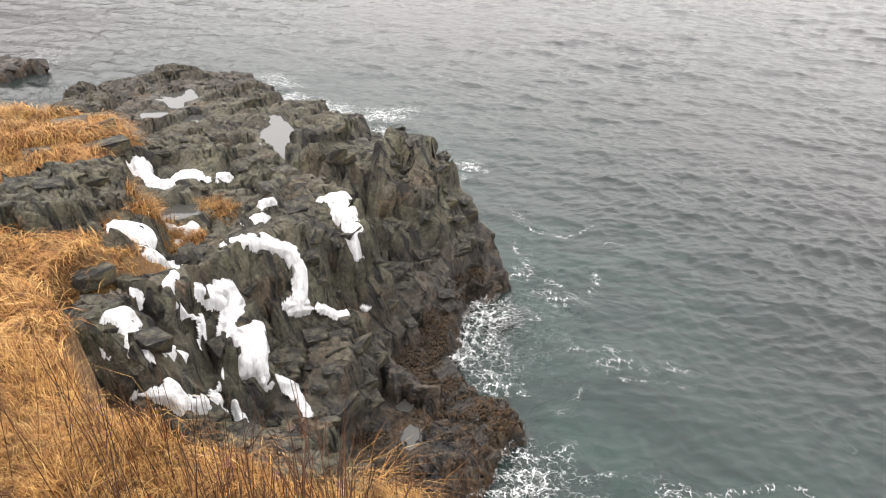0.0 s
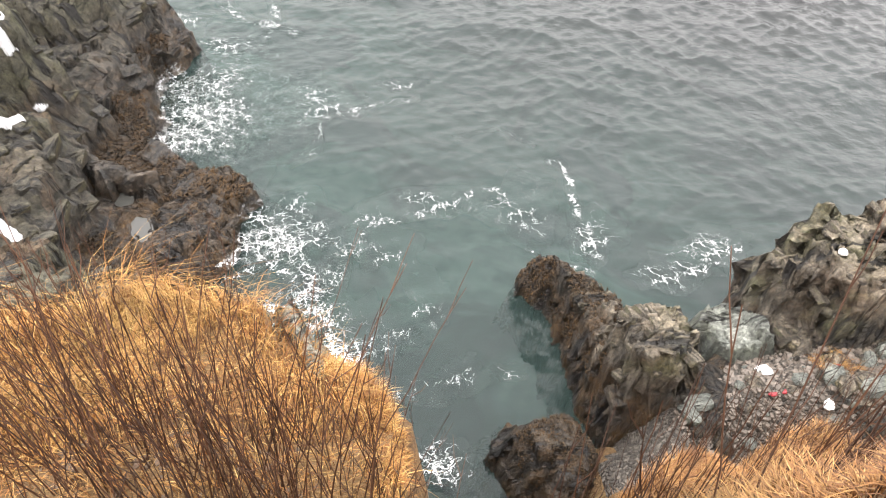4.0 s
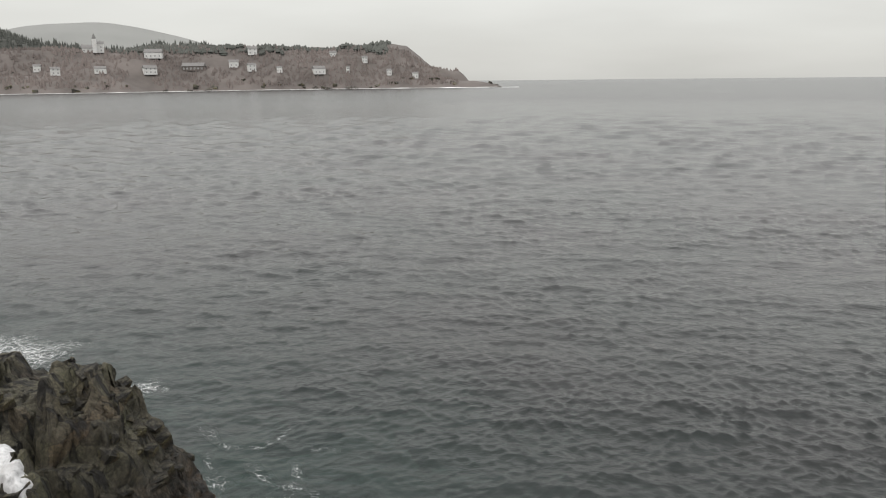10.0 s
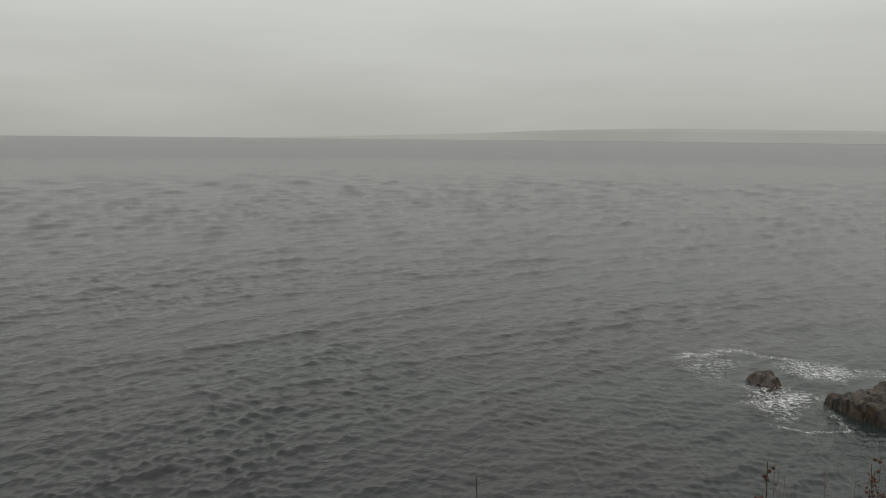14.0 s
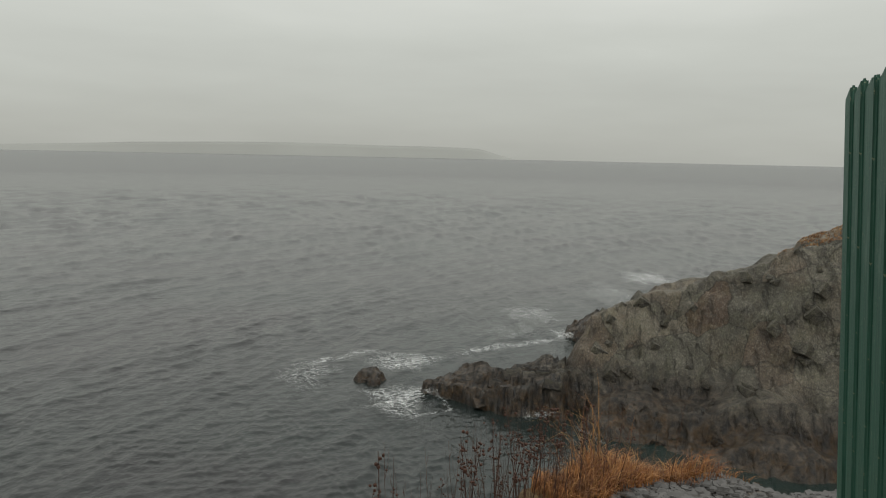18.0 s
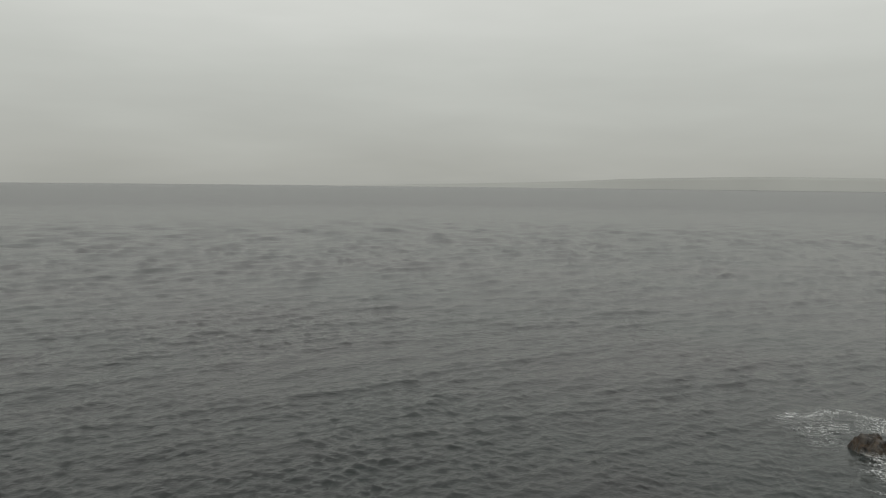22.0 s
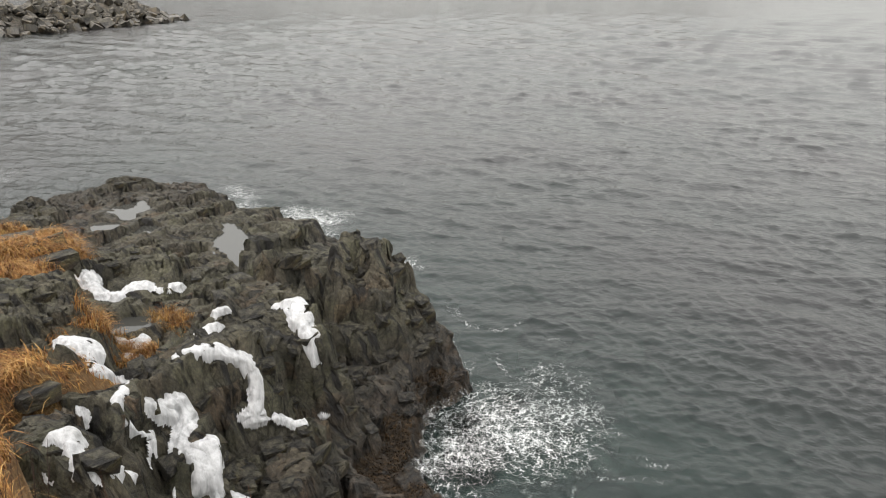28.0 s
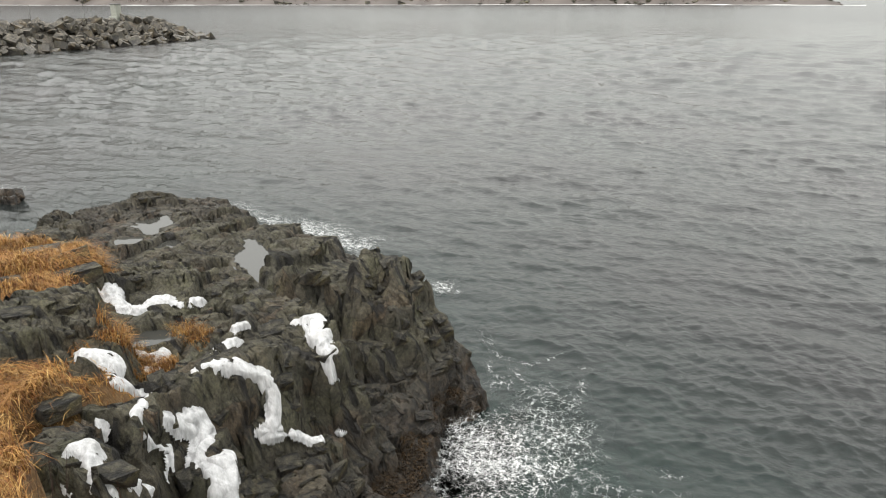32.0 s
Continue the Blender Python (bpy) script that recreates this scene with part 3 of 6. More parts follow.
# pools on the headland: place, half-lengths, turn, water level
POOLS = [
    (-19.49, 19.78, 0.8, 1.3, 42.0, 1.62),
    (-18.58, 17.62, 0.55, 0.75, 44.0, 1.75),
    (-17.23, 17.83, 0.5, 0.7, 42.0, 1.75),
    (-13.42, 17.39, 0.52, 2.0, 40.0, 2.0),
    (-10.01, 9.68, 0.45, 0.38, 42.0, 3.45),
    (-5.08, 9.38, 0.13, 0.19, 28.0, 0.75),
    (-4.64, 8.78, 0.14, 0.32, 27.0, 0.7),
]


def headland_height(x, y):
    h = rock_height(x, y, HEADLAND_FORMS, rough=0.3)
    for px, py, rx, ry, turn, z in POOLS:
        c, s = math.cos(radians(turn)), math.sin(radians(turn))
        u, v = ((x - px) * c + (y - py) * s) / rx, (-(x - px) * s + (y - py) * c) / ry
        d = np.hypot(u, v) + fbm(x * 1.3, y * 1.3, 3, 77) * 0.5
        k = np.clip((1.6 - d) / 0.4, 0, 1)
        h = h * (1 - k) + np.clip(h, z + 0.03, z + 0.22) * k
        k = np.clip((1.05 - d) / 0.15, 0, 1)
        h = h * (1 - k) + (z - 0.12) * k
    return h


def ground_height(x, y):
    return forms_height(x, y, GROUND_FORMS, 0.5) + fbm(x * 0.6, y * 0.6, 4, 21) * 0.35 + fbm(x * 2.3, y * 2.3, 3, 22) * 0.12


FAR_FORMS = [
    ((40, -130, 790, 0.02, 0), 0.3, [(-45, 800), (-130, 775), (-250, 725), (-330, 690), (-420, 650), (-560, 660), (-600, 900), (-300, 930), (-45, 880)]),
    ((22, -10, 790, -0.1, 0), 0.7, [(-60, 770), (-5, 778), (10, 790), (-10, 860), (-60, 860)]),
    ((6, 20, 760, -0.14, 0), 0.02, [(-40, 760), (20, 748), (38, 744), (30, 775), (-30, 800)]),
    ((13, -500, 600, 0, 0.06), 0.02, [(-300, 660), (-400, 610), (-470, 560), (-560, 520), (-760, 480), (-900, 640), (-420, 700)]),
    ((114, -685, 729, -0.25, -0.06), 0.08, [(-1000, 640), (-700, 712), (-600, 795), (-505, 858), (-380, 860), (-420, 930), (-1000, 930)]),
]


def far_height(x, y):
    return forms_height(x, y, FAR_FORMS) + fbm(x / 60, y / 60, 4, 90) * 9 + fbm(x / 14, y / 14, 2, 91) * 2.0


# ---- sea ----
def choppy(x, y, gap):
    """Short-crested wind waves with peaked crests: shifts in x and y and the height. gap: the mesh's spacing there."""
    rng = np.random.RandomState(4)
    gust = np.clip(1 + 0.9 * fbm(x / 11, y / 7, 3, 141), 0.55, 1.45)
    dx, dy, z = np.zeros(x.shape), np.zeros(x.shape), np.zeros(x.shape)
    least = np.maximum(0.36, 1.7 * gap)
    for k in range(42):
        length = 0.26 * 1.084 ** k
        spread = 62 if length < 3 else 36
        turn = radians(-104 + rng.uniform(-spread, spread))
        c, s = math.cos(turn), math.sin(turn)
        amp = 0.088 * (length / least) ** -0.75 * length / 6.283 * np.clip(length / (1.1 * gap) - 1, 0, 1)
        if length < 3:
            amp = amp * gust
        ph = (x * c + y * s) * 6.283 / length + rng.uniform(0, 6.283)
        z += amp * np.cos(ph)
        lean = 1.25 * amp * np.sin(ph)
        dx -= c * lean
        dy -= s * lean
    return dx, dy, z


def shore_distance(x, y):
    """How far a place on the sea is from the rocks and banks, from a half-metre grid."""
    gx, gy = np.meshgrid(np.arange(-60, 80.1, 0.5), np.arange(-50, 70.1, 0.5), indexing="xy")
    forms = GROUND_FORMS[:3] + HEADLAND_FORMS + COVE_FORMS + EAST_FORMS
    d = np.min([np.maximum(0, outside(gx, gy, f[2]) - 1.5) for f in forms], axis=0)
    u, v = np.clip((x + 60) / 0.5, 0, gx.shape[1] - 1.001), np.clip((y + 50) / 0.5, 0, gx.shape[0] - 1.001)
    i, j = u.astype(int), v.astype(int)
    u, v = u - i, v - j
    got = (d[j, i] * (1 - u) + d[j, i + 1] * u) * (1 - v) + (d[j + 1, i] * (1 - u) + d[j + 1, i + 1] * u) * v
    return got + np.maximum(0, np.hypot(x - 10, y - 10) - 60)


def build_sea():
    az = np.concatenate([np.radians(np.arange(-62, 114, 0.185)), np.radians(np.arange(114, 298, 3.0))])
    drop = np.radians(np.concatenate([np.arange(70, 36, -0.17), np.arange(36, 12, -0.088), np.arange(12, 1.2, -0.055)]))
    rad = np.concatenate([9.5 / np.tan(drop), 9.5 / math.tan(radians(1.2)) * (2300 / (9.5 / math.tan(radians(1.2)))) ** (np.arange(1, 61) / 60)])
    A, R = np.meshgrid(az, rad, indexing="xy")
    X, Y = R * np.sin(A), R * np.cos(A)
    shore = shore_distance(X, Y)
    dx, dy, Z = choppy(X, Y, np.broadcast_to(np.gradient(rad)[:, None], R.shape))
    calm = (0.5 + 0.5 * np.clip(shore / 10, 0, 1)) * np.clip(1.3 - R / 600, 0, 1)
    n, m = A.shape
    f = grid_faces(n, m)
    last = np.arange(n - 1) * m + m - 1
    f = np.concatenate([f, np.stack([last, last - m + 1, last + 1, last + m], -1)])
    ob = mesh_object("sea", np.stack([X + dx * calm, Y + dy * calm, Z * calm], -1).reshape(-1, 3), f[:, ::-1], WATER, True)
    ob.data.attributes.new("chop", "FLOAT", "POINT").data.foreach_set("value", np.clip(R / 350, 0, 1).ravel().astype(np.float32))
    shallow = ob.data.attributes.new("shallow", "FLOAT", "POINT")
    shallow.data.foreach_set("value", np.exp(-shore / 6.5).ravel().astype(np.float32))
    return tagged(ob, "grey-green choppy sea water under fog", "sea", kind="structure")


sea = build_sea()
xs = np.concatenate([np.arange(-60, 60, 1.0), np.arange(60, 2400, 60)])
gx, gy = np.meshgrid(np.concatenate([-np.arange(60, 2400, 60)[::-1], xs]), np.concatenate([-np.arange(40, 2400, 60)[::-1], np.arange(-39, 60, 1.0), np.arange(60, 2400, 60)]), indexing="xy")
off = np.min([np.maximum(0, outside(gx, gy, f[2])) for f in GROUND_FORMS + HEADLAND_FORMS + COVE_FORMS + EAST_FORMS], axis=0)
gz = -0.9 - 0.16 * np.minimum(off, 60) + fbm(gx * 0.3, gy * 0.3, 3, 31) * np.minimum(0.9, off * 0.3)
seabed = tagged(mesh_object("seabed", np.stack([gx, gy, gz], -1).reshape(-1, 3), grid_faces(*gx.shape), SEABED, True), "stony seabed with dark weed under shallow water", "seabed", kind="structure")

# ---- land ----
ground = field_object("ground", -46, 12, -14, 24, 0.16, ground_height, [SOIL, PEBBLE], -1.2, True)
cx = np.array([p.center[:] for p in ground.data.polygons])
gravel = (outside(cx[:, 0], cx[:, 1], GROUND_FORMS[4][2]) < 0.6) & (cx[:, 2] < 2.6) | (outside(cx[:, 0], cx[:, 1], [(3.0, -0.7), (5.2, 0.1), (6.1, -0.2), (6.6, -1.8), (3.4, -2.6)]) < 0)
ground.data.polygons.foreach_set("material_index", gravel.astype(np.int32))
tagged(ground, "grassy turf bank above the rocky shore", "ground", kind="structure")


def rock_object(name, forms, box, step, material, label, strike=62.0, block=1.0, seed=3, rough=0.6, amp=1.0):
    ob = field_object(name, *box, step, lambda x, y: rock_height(x, y, forms, strike, block, seed, rough, amp), material, -0.9, False, strike, 0.16 * block * amp * amp)
    return tagged(ob, label, "rock")


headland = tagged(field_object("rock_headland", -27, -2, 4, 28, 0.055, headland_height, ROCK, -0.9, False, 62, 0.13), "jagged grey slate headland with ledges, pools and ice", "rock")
islet = rock_object("rock_islet", ISLET_FORMS, (-39, -29, 20, 27), 0.1, ROCK, "low black rock awash in the sea", seed=8)
cove_rock = rock_object("cove_rock", COVE_FORMS, (0.5, 4.6, 4, 9.5), 0.032, ROCK_COVE, "brown layered rock spine with seaweed in the cove", 118, 0.5, 11, 0.35, 1.3)
rock_object("weedy_rock", LUMP_FORMS, (0.4, 3.2, 3.4, 6.4), 0.045, ROCK_COVE, "dark seaweed-covered rock at the water's edge", 118, 0.5, 14)
rock_object("pale_boulder", PALE_FORMS, (3.2, 5.8, 5.4, 8), 0.045, ROCK_PALE, "pale green-grey rock on the cove beach", 118, 0.5, 17)
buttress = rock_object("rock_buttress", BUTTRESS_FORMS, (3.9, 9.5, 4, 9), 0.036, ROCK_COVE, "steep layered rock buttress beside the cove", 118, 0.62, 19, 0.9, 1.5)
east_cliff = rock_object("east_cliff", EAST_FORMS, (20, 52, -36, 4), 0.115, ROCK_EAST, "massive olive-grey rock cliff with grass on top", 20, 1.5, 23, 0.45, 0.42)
rock_object("edge_rock", EDGE_FORMS, (-3.4, 0.5, 2.2, 6.8), 0.045, ROCK_PALE, "pale grey rock edging the grassy bank", 118, 0.4, 37)
ledge = rock_object("rock_ledge", ELEDGE_FORMS, (22, 32, -1, 8.5), 0.09, ROCK, "dark rock ledge jutting into the sea", 100, 0.9, 27)
rock_object("skerry", SKERRY_FORMS, (26.5, 31.5, 7, 11.5), 0.07, ROCK, "small black skerry in breaking foam", 100, 0.6, 29)
point = rock_object("rock_point", EPOINT_FORMS, (32, 44, -5, 4), 0.12, ROCK, "low dark rock point behind the cliff", 100, 0.9, 33)


def box_bm(sx, sy, sz, at=(0, 0, 0), bevel=0.0):
    bm = bmesh.new()
    bmesh.ops.create_cube(bm, size=1.0, matrix=Matrix.Translation(at) @ Matrix.Diagonal((sx, sy, sz, 1)))
    if bevel:
        bmesh.ops.bevel(bm, geom=bm.edges[:], offset=bevel, segments=1, affect="EDGES")
    return bm


# ---- rock blocks and boulders ----
def block_mesh(name, seed, material, long=1.0, flat=1.0, rounded=False):
    """An angular block: the hull of points thrown on a box or ball."""
    rng = random.Random(seed)
    bm = bmesh.new()
    for k in range(26 if rounded else 15):
        if rounded:
            v = Vector([rng.gauss(0, 1) for _ in range(3)]).normalized() * rng.uniform(0.42, 0.55)
        else:
            v = Vector([rng.choice((-0.5, 0.5)) * rng.uniform(0.72, 1.0) for _ in range(3)])
        bm.verts.new((v.x * long, v.y, v.z * flat))
    hull = bmesh.ops.convex_hull(bm, input=bm.verts)
    bmesh.ops.delete(bm, geom=list({g for g in hull["geom_interior"] + hull["geom_unused"] if isinstance(g, bmesh.types.BMVert)}), context="VERTS")
    me = bpy.data.meshes.new(name)
    bm.to_mesh(me)
    bm.free()
    me.materials.append(material)
    return me


def scatter(name, meshes, parent, spots, height, size, strike, sink, rng, tilt=18, dip=0):
    for x, y in spots:
        s = rng.uniform(*size)
        z = float(height(np.array([x]), np.array([y]))[0])
        ob = new(name, rng.choice(meshes))
        ob.parent = parent
        ob.matrix_world = pose(x, y, z - sink * s, dip + rng.uniform(-tilt, tilt), rng.uniform(-tilt, tilt), strike + rng.uniform(-25, 25)) @ Matrix.Diagonal((s, s * rng.uniform(0.75, 1.1), s * rng.uniform(0.7, 1.1), 1))


rng = random.Random(5)
SLABS = [block_mesh("block", 40 + k, ROCK_BLOCK, rng.uniform(1.0, 1.6), rng.uniform(0.6, 1.0)) for k in range(9)]
spots = []
while len(spots) < 300:
    x, y = rng.uniform(-23, -3.5), rng.uniform(5.5, 24)
    z = float(headland_height(np.array([x]), np.array([y]))[0])
    g = float(ground_height(np.array([x]), np.array([y]))[0])
    if z > 0.5 and z > g + 0.1 and not any(math.hypot(x - p[0], y - p[1]) < 1.6 * max(p[2], p[3]) + 0.35 for p in POOLS):
        if value_noise(np.array([x * 0.7]), np.array([y * 0.7]), 66)[0] > -0.12:
            spots.append((x, y))
scatter("block", SLABS, headland, spots, headland_height, (0.14, 0.42), 62, 0.3, rng, 10, 9)
spots = []
while len(spots) < 170:
    x, y = rng.uniform(-8.5, -3.6), rng.uniform(6.5, 15.5)
    z = float(headland_height(np.array([x]), np.array([y]))[0])
    if z > 0.3 and z > float(ground_height(np.array([x]), np.array([y]))[0]) + 0.1 and not any(math.hypot(x - p[0], y - p[1]) < 1.6 * max(p[2], p[3]) + 0.2 for p in POOLS):
        spots.append((x, y))
scatter("block", SLABS, headland, spots, headland_height, (0.1, 0.36), 62, 0.25, rng, 14, 30)
# boulders lying in the headland's grass
for x, y, s in ((-14.77, 11.44, 0.9), (-14.05, 11.4, 0.75), (-13.8, 11.0, 0.5), (-13.1, 10.95, 0.6), (-13.7, 9.7, 0.45), (-8.8, 6.6, 0.6), (-8.2, 6.5, 0.45)):
    z = float(ground_height(np.array([x]), np.array([y]))[0])
    ob = new("boulder", rng.choice(SLABS))
    ob.matrix_world = pose(x, y, z + 0.02, rng.uniform(-8, 8), rng.uniform(-8, 8), 62 + rng.uniform(-20, 20)) @ Matrix.Diagonal((s, s * 0.8, s * 0.7, 1))
    tagged(ob, "grey slate boulder half sunk in dry grass", "boulder", "boulders in the grass")
COVE_SLABS = [block_mesh("block", 60 + k, ROCK_COVE, rng.uniform(1.0, 1.7), rng.uniform(0.5, 0.9)) for k in range(6)]
cove_h = lambda x, y: rock_height(x, y, COVE_FORMS, 118, 0.5, 11, 0.35, 1.3)
butt_h = lambda x, y: rock_height(x, y, BUTTRESS_FORMS, 118, 0.62, 19, 0.9, 1.5)
scatter("block", COVE_SLABS, cove_rock, [(rng.uniform(2.5, 3.4), rng.uniform(5.5, 6.9)) for _ in range(26)], cove_h, (0.1, 0.26), 118, 0.3, rng, 12, 20)
scatter("block", COVE_SLABS, buttress, [(rng.uniform(4.8, 7.5), rng.uniform(6.2, 7.5)) for _ in range(40)], butt_h, (0.1, 0.3), 118, 0.3, rng, 12, 25)
east_h = lambda x, y: rock_height(x, y, EAST_FORMS, 20, 1.5, 23, 0.45, 0.42)
EAST_SLABS = [block_mesh("block", 80 + k, ROCK_EAST, rng.uniform(1.0, 1.6), rng.uniform(0.5, 0.9)) for k in range(6)]
scatter("block", EAST_SLABS, east_cliff, [(rng.uniform(25, 31.5), rng.uniform(-9, 0.3)) for _ in range(60)], east_h, (0.25, 0.7), 20, 0.42, rng, 12, 32)

ledge_h = lambda x, y: rock_height(x, y, ELEDGE_FORMS, 100, 0.9, 27)
scatter("block", SLABS, ledge, [(rng.uniform(24.5, 29.5), rng.uniform(1.6, 5.8)) for _ in range(30)], ledge_h, (0.25, 0.8), 100, 0.35, rng, 20, 30)
islet_h = lambda x, y: rock_height(x, y, ISLET_FORMS, 62, 1.0, 8)
scatter("block", SLABS, islet, [(rng.uniform(-35, -32.4), rng.uniform(22.9, 24.3)) for _ in range(14)], islet_h, (0.25, 0.7), 62, 0.35, rng, 20, 40)

# cove beach stones, each loose
BEACH = [block_mesh("beach_stone", 90 + k, m, rng.uniform(1.0, 1.4), rng.uniform(0.5, 0.8), True) for k, m in enumerate([ROCK_PALE, ROCK_COVE, ROCK_PALE, ROCK_COVE, ROCK])]
for _ in range(120):
    x, y = rng.uniform(3.4, 6.6), rng.uniform(4.7, 6.9)
    z = float(ground_height(np.array([x]), np.array([y]))[0])
    s = rng.uniform(0.08, 0.42) ** 1.15
    ob = new("beach_stone", rng.choice(BEACH))
    ob.matrix_world = pose(x, y, z + 0.12 * s, rng.uniform(-20, 20), rng.uniform(-20, 20), rng.uniform(0, 360)) @ Matrix.Diagonal((s, s, s, 1))
    tagged(ob, "weathered slate stone on the cove beach", "stone", "beach stones")

# ---- rock pools ----
def pool_material():
    n = Nodes("pool_water")
    n.done((0.05, 0.05, 0.045), 0.04, n.bump(n.noise(6, None, 3), 0.12, 0.01))
    n.bsdf.inputs["IOR"].default_value = 1.333
    return n.mat


POOL_WATER = pool_material()
for px, py, rx, ry, turn, z in POOLS:
    bm = bmesh.new()
    bmesh.ops.create_circle(bm, cap_ends=True, segments=28, radius=1.0, matrix=pose(px, py, z, 0, 0, turn) @ Matrix.Diagonal((rx * 1.3, ry * 1.3, 1, 1)))
    me = bpy.data.meshes.new("rock_pool")
    bm.to_mesh(me)
    bm.free()
    me.materials.append(POOL_WATER)
    tagged(new("rock_pool", me), "still rainwater pool in the slate", "rock pool", "rock pools")

# ---- ice ----
def softened(x0, x1, y0, y1, step=0.017, reach=9):
    """The headland's surface with its small cracks bridged, on a grid."""
    m = 2 * reach
    xs, ys = np.arange(x0, x1, step), np.arange(y0, y1, step)
    wide_x = x0 + step * (np.arange(len(xs) + 2 * m) - m)
    wide_y = y0 + step * (np.arange(len(ys) + 2 * m) - m)
    X, Y = np.meshgrid(wide_x, wide_y, indexing="xy")
    Z = np.maximum(np.maximum(headland_height(X, Y), ground_height(X, Y) - 0.15), 0)
    for _ in range(2):
        for axis in (0, 1):
            c = np.cumsum(np.insert(Z, 0, 0.0, axis=axis), axis=axis)
            n = 2 * reach + 1
            Z = (np.take(c, range(n, c.shape[axis]), axis=axis) - np.take(c, range(0, c.shape[axis] - n), axis=axis)) / n
    X, Y = np.meshgrid(xs, ys, indexing="xy")
    return np.stack([X, Y, Z[:len(ys), :len(xs)]], -1)


def ice_run(*spine):
    """Frozen runoff along a spine of (x, y, z, half-width), lying on ledges and hanging down the faces."""
    S = np.array(spine)
    pad = S[:, 3].max() + 0.3
    P = softened(S[:, 0].min() - pad, S[:, 0].max() + pad, S[:, 1].min() - pad, S[:, 1].max() + pad)
    sd = np.full(P.shape[:2], 9.0)
    for a, b in zip(S, S[1:]):
        e = b[:3] - a[:3]
        k = np.clip(((P - a[:3]) @ e) / max(e @ e, 1e-9), 0, 1)
        q = a[:3] + k[..., None] * e
        sd = np.minimum(sd, np.linalg.norm(P - q, axis=-1) - 1.02 * (a[3] + (b[3] - a[3]) * k))
    X, Y, Z = P[..., 0], P[..., 1], P[..., 2]
    sd = sd + fbm(X * 3.5 + Z, Y * 3.5 - Z, 5, 55) * 0.2
    N = np.cross(np.gradient(P, axis=1), np.gradient(P, axis=0))
    N /= np.linalg.norm(N, axis=-1, keepdims=True) + 1e-9
    thick = 0.06 + 0.09 * np.clip(-sd / 0.09, -1.6, 1) + fbm(X * 6, Y * 6 + Z * 1.5, 3, 56) * 0.05
    P = P + N * thick[..., None]
    keep = sd < 0.06
    keep = keep[:-1, :-1] & keep[1:, :-1] & keep[:-1, 1:] & keep[1:, 1:]
    v, f = compact(P.reshape(-1, 3), grid_faces(P.shape[0], P.shape[1], keep))
    tagged(mesh_object("ice_sheet", v, f, ICE, True), "white frozen runoff ice over slate ledges", "ice", "ice on the headland")


ice_run((-12.75, 11.2, 3.3, 0.16), (-12.58, 11.26, 3.28, 0.22), (-12.07, 10.99, 3.12, 0.17), (-11.59, 11.02, 3.09, 0.15))
ice_run((-11.59, 11.02, 3.09, 0.09), (-11.5, 11.59, 3.18, 0.17), (-11.08, 11.74, 3.15, 0.12), (-10.87, 12.04, 3.05, 0.07))
ice_run((-9.46, 7.72, 4.01, 0.08), (-9.19, 7.9, 3.93, 0.13), (-9.04, 7.96, 3.77, 0.11))
ice_run((-9.67, 9.07, 3.37, 0.06), (-9.52, 9.31, 3.25, 0.1), (-9.43, 9.37, 3.22, 0.05))
ice_run((-9.31, 8.83, 3.28, 0.06), (-9.19, 8.95, 3.24, 0.04))
ice_run((-8.26, 9.34, 3.58, 0.07), (-8.59, 10.0, 3.31, 0.12), (-8.44, 10.33, 3.33, 0.04))
ice_run((-7.78, 8.59, 3.72, 0.06), (-7.63, 8.83, 3.71, 0.1), (-7.39, 9.04, 3.59, 0.15), (-7.18, 9.22, 3.44, 0.16), (-7.0, 9.25, 3.12, 0.17), (-6.91, 9.13, 2.8, 0.18), (-6.91, 8.95, 2.53, 0.18), (-6.7, 9.22, 2.42, 0.1), (-6.37, 9.61, 2.14, 0.08), (-6.46, 10.42, 1.82, 0.05))
ice_run((-7.0, 8.89, 2.61, 0.12), (-6.82, 9.1, 2.58, 0.14))
ice_run((-7.81, 11.17, 3.5, 0.06), (-7.45, 11.29, 3.51, 0.16), (-7.09, 10.9, 3.43, 0.15), (-6.82, 10.72, 3.22, 0.11), (-6.73, 10.66, 3.02, 0.08), (-6.67, 10.6, 2.76, 0.04))
ice_run((-7.51, 11.08, 3.49, 0.06), (-7.18, 10.81, 3.37, 0.04))
ice_run((-8.8, 7.36, 3.81, 0.07), (-8.8, 7.75, 3.61, 0.14), (-8.68, 7.96, 3.42, 0.14), (-8.32, 7.96, 3.35, 0.09))
ice_run((-7.75, 7.27, 3.65, 0.06), (-7.69, 7.54, 3.38, 0.08), (-7.57, 7.84, 3.09, 0.08))
ice_run((-7.93, 7.48, 3.69, 0.08), (-7.81, 7.12, 3.72, 0.08), (-7.72, 6.97, 3.54, 0.08), (-7.57, 7.03, 3.35, 0.07), (-7.51, 7.24, 3.12, 0.05))
ice_run((-7.66, 7.87, 3.29, 0.08), (-7.57, 8.08, 3.21, 0.12), (-7.45, 8.08, 3.0, 0.15), (-7.3, 7.81, 2.83, 0.17), (-7.09, 7.57, 2.72, 0.16), (-6.85, 7.51, 2.56, 0.15), (-6.76, 7.36, 2.29, 0.08))
ice_run((-7.06, 7.66, 2.78, 0.12), (-6.88, 7.81, 2.75, 0.13), (-6.76, 7.72, 2.6, 0.09), (-6.7, 7.54, 2.4, 0.08), (-6.58, 7.51, 2.15, 0.07))
ice_run((-7.48, 7.21, 3.05, 0.05), (-7.33, 7.03, 2.71, 0.05))
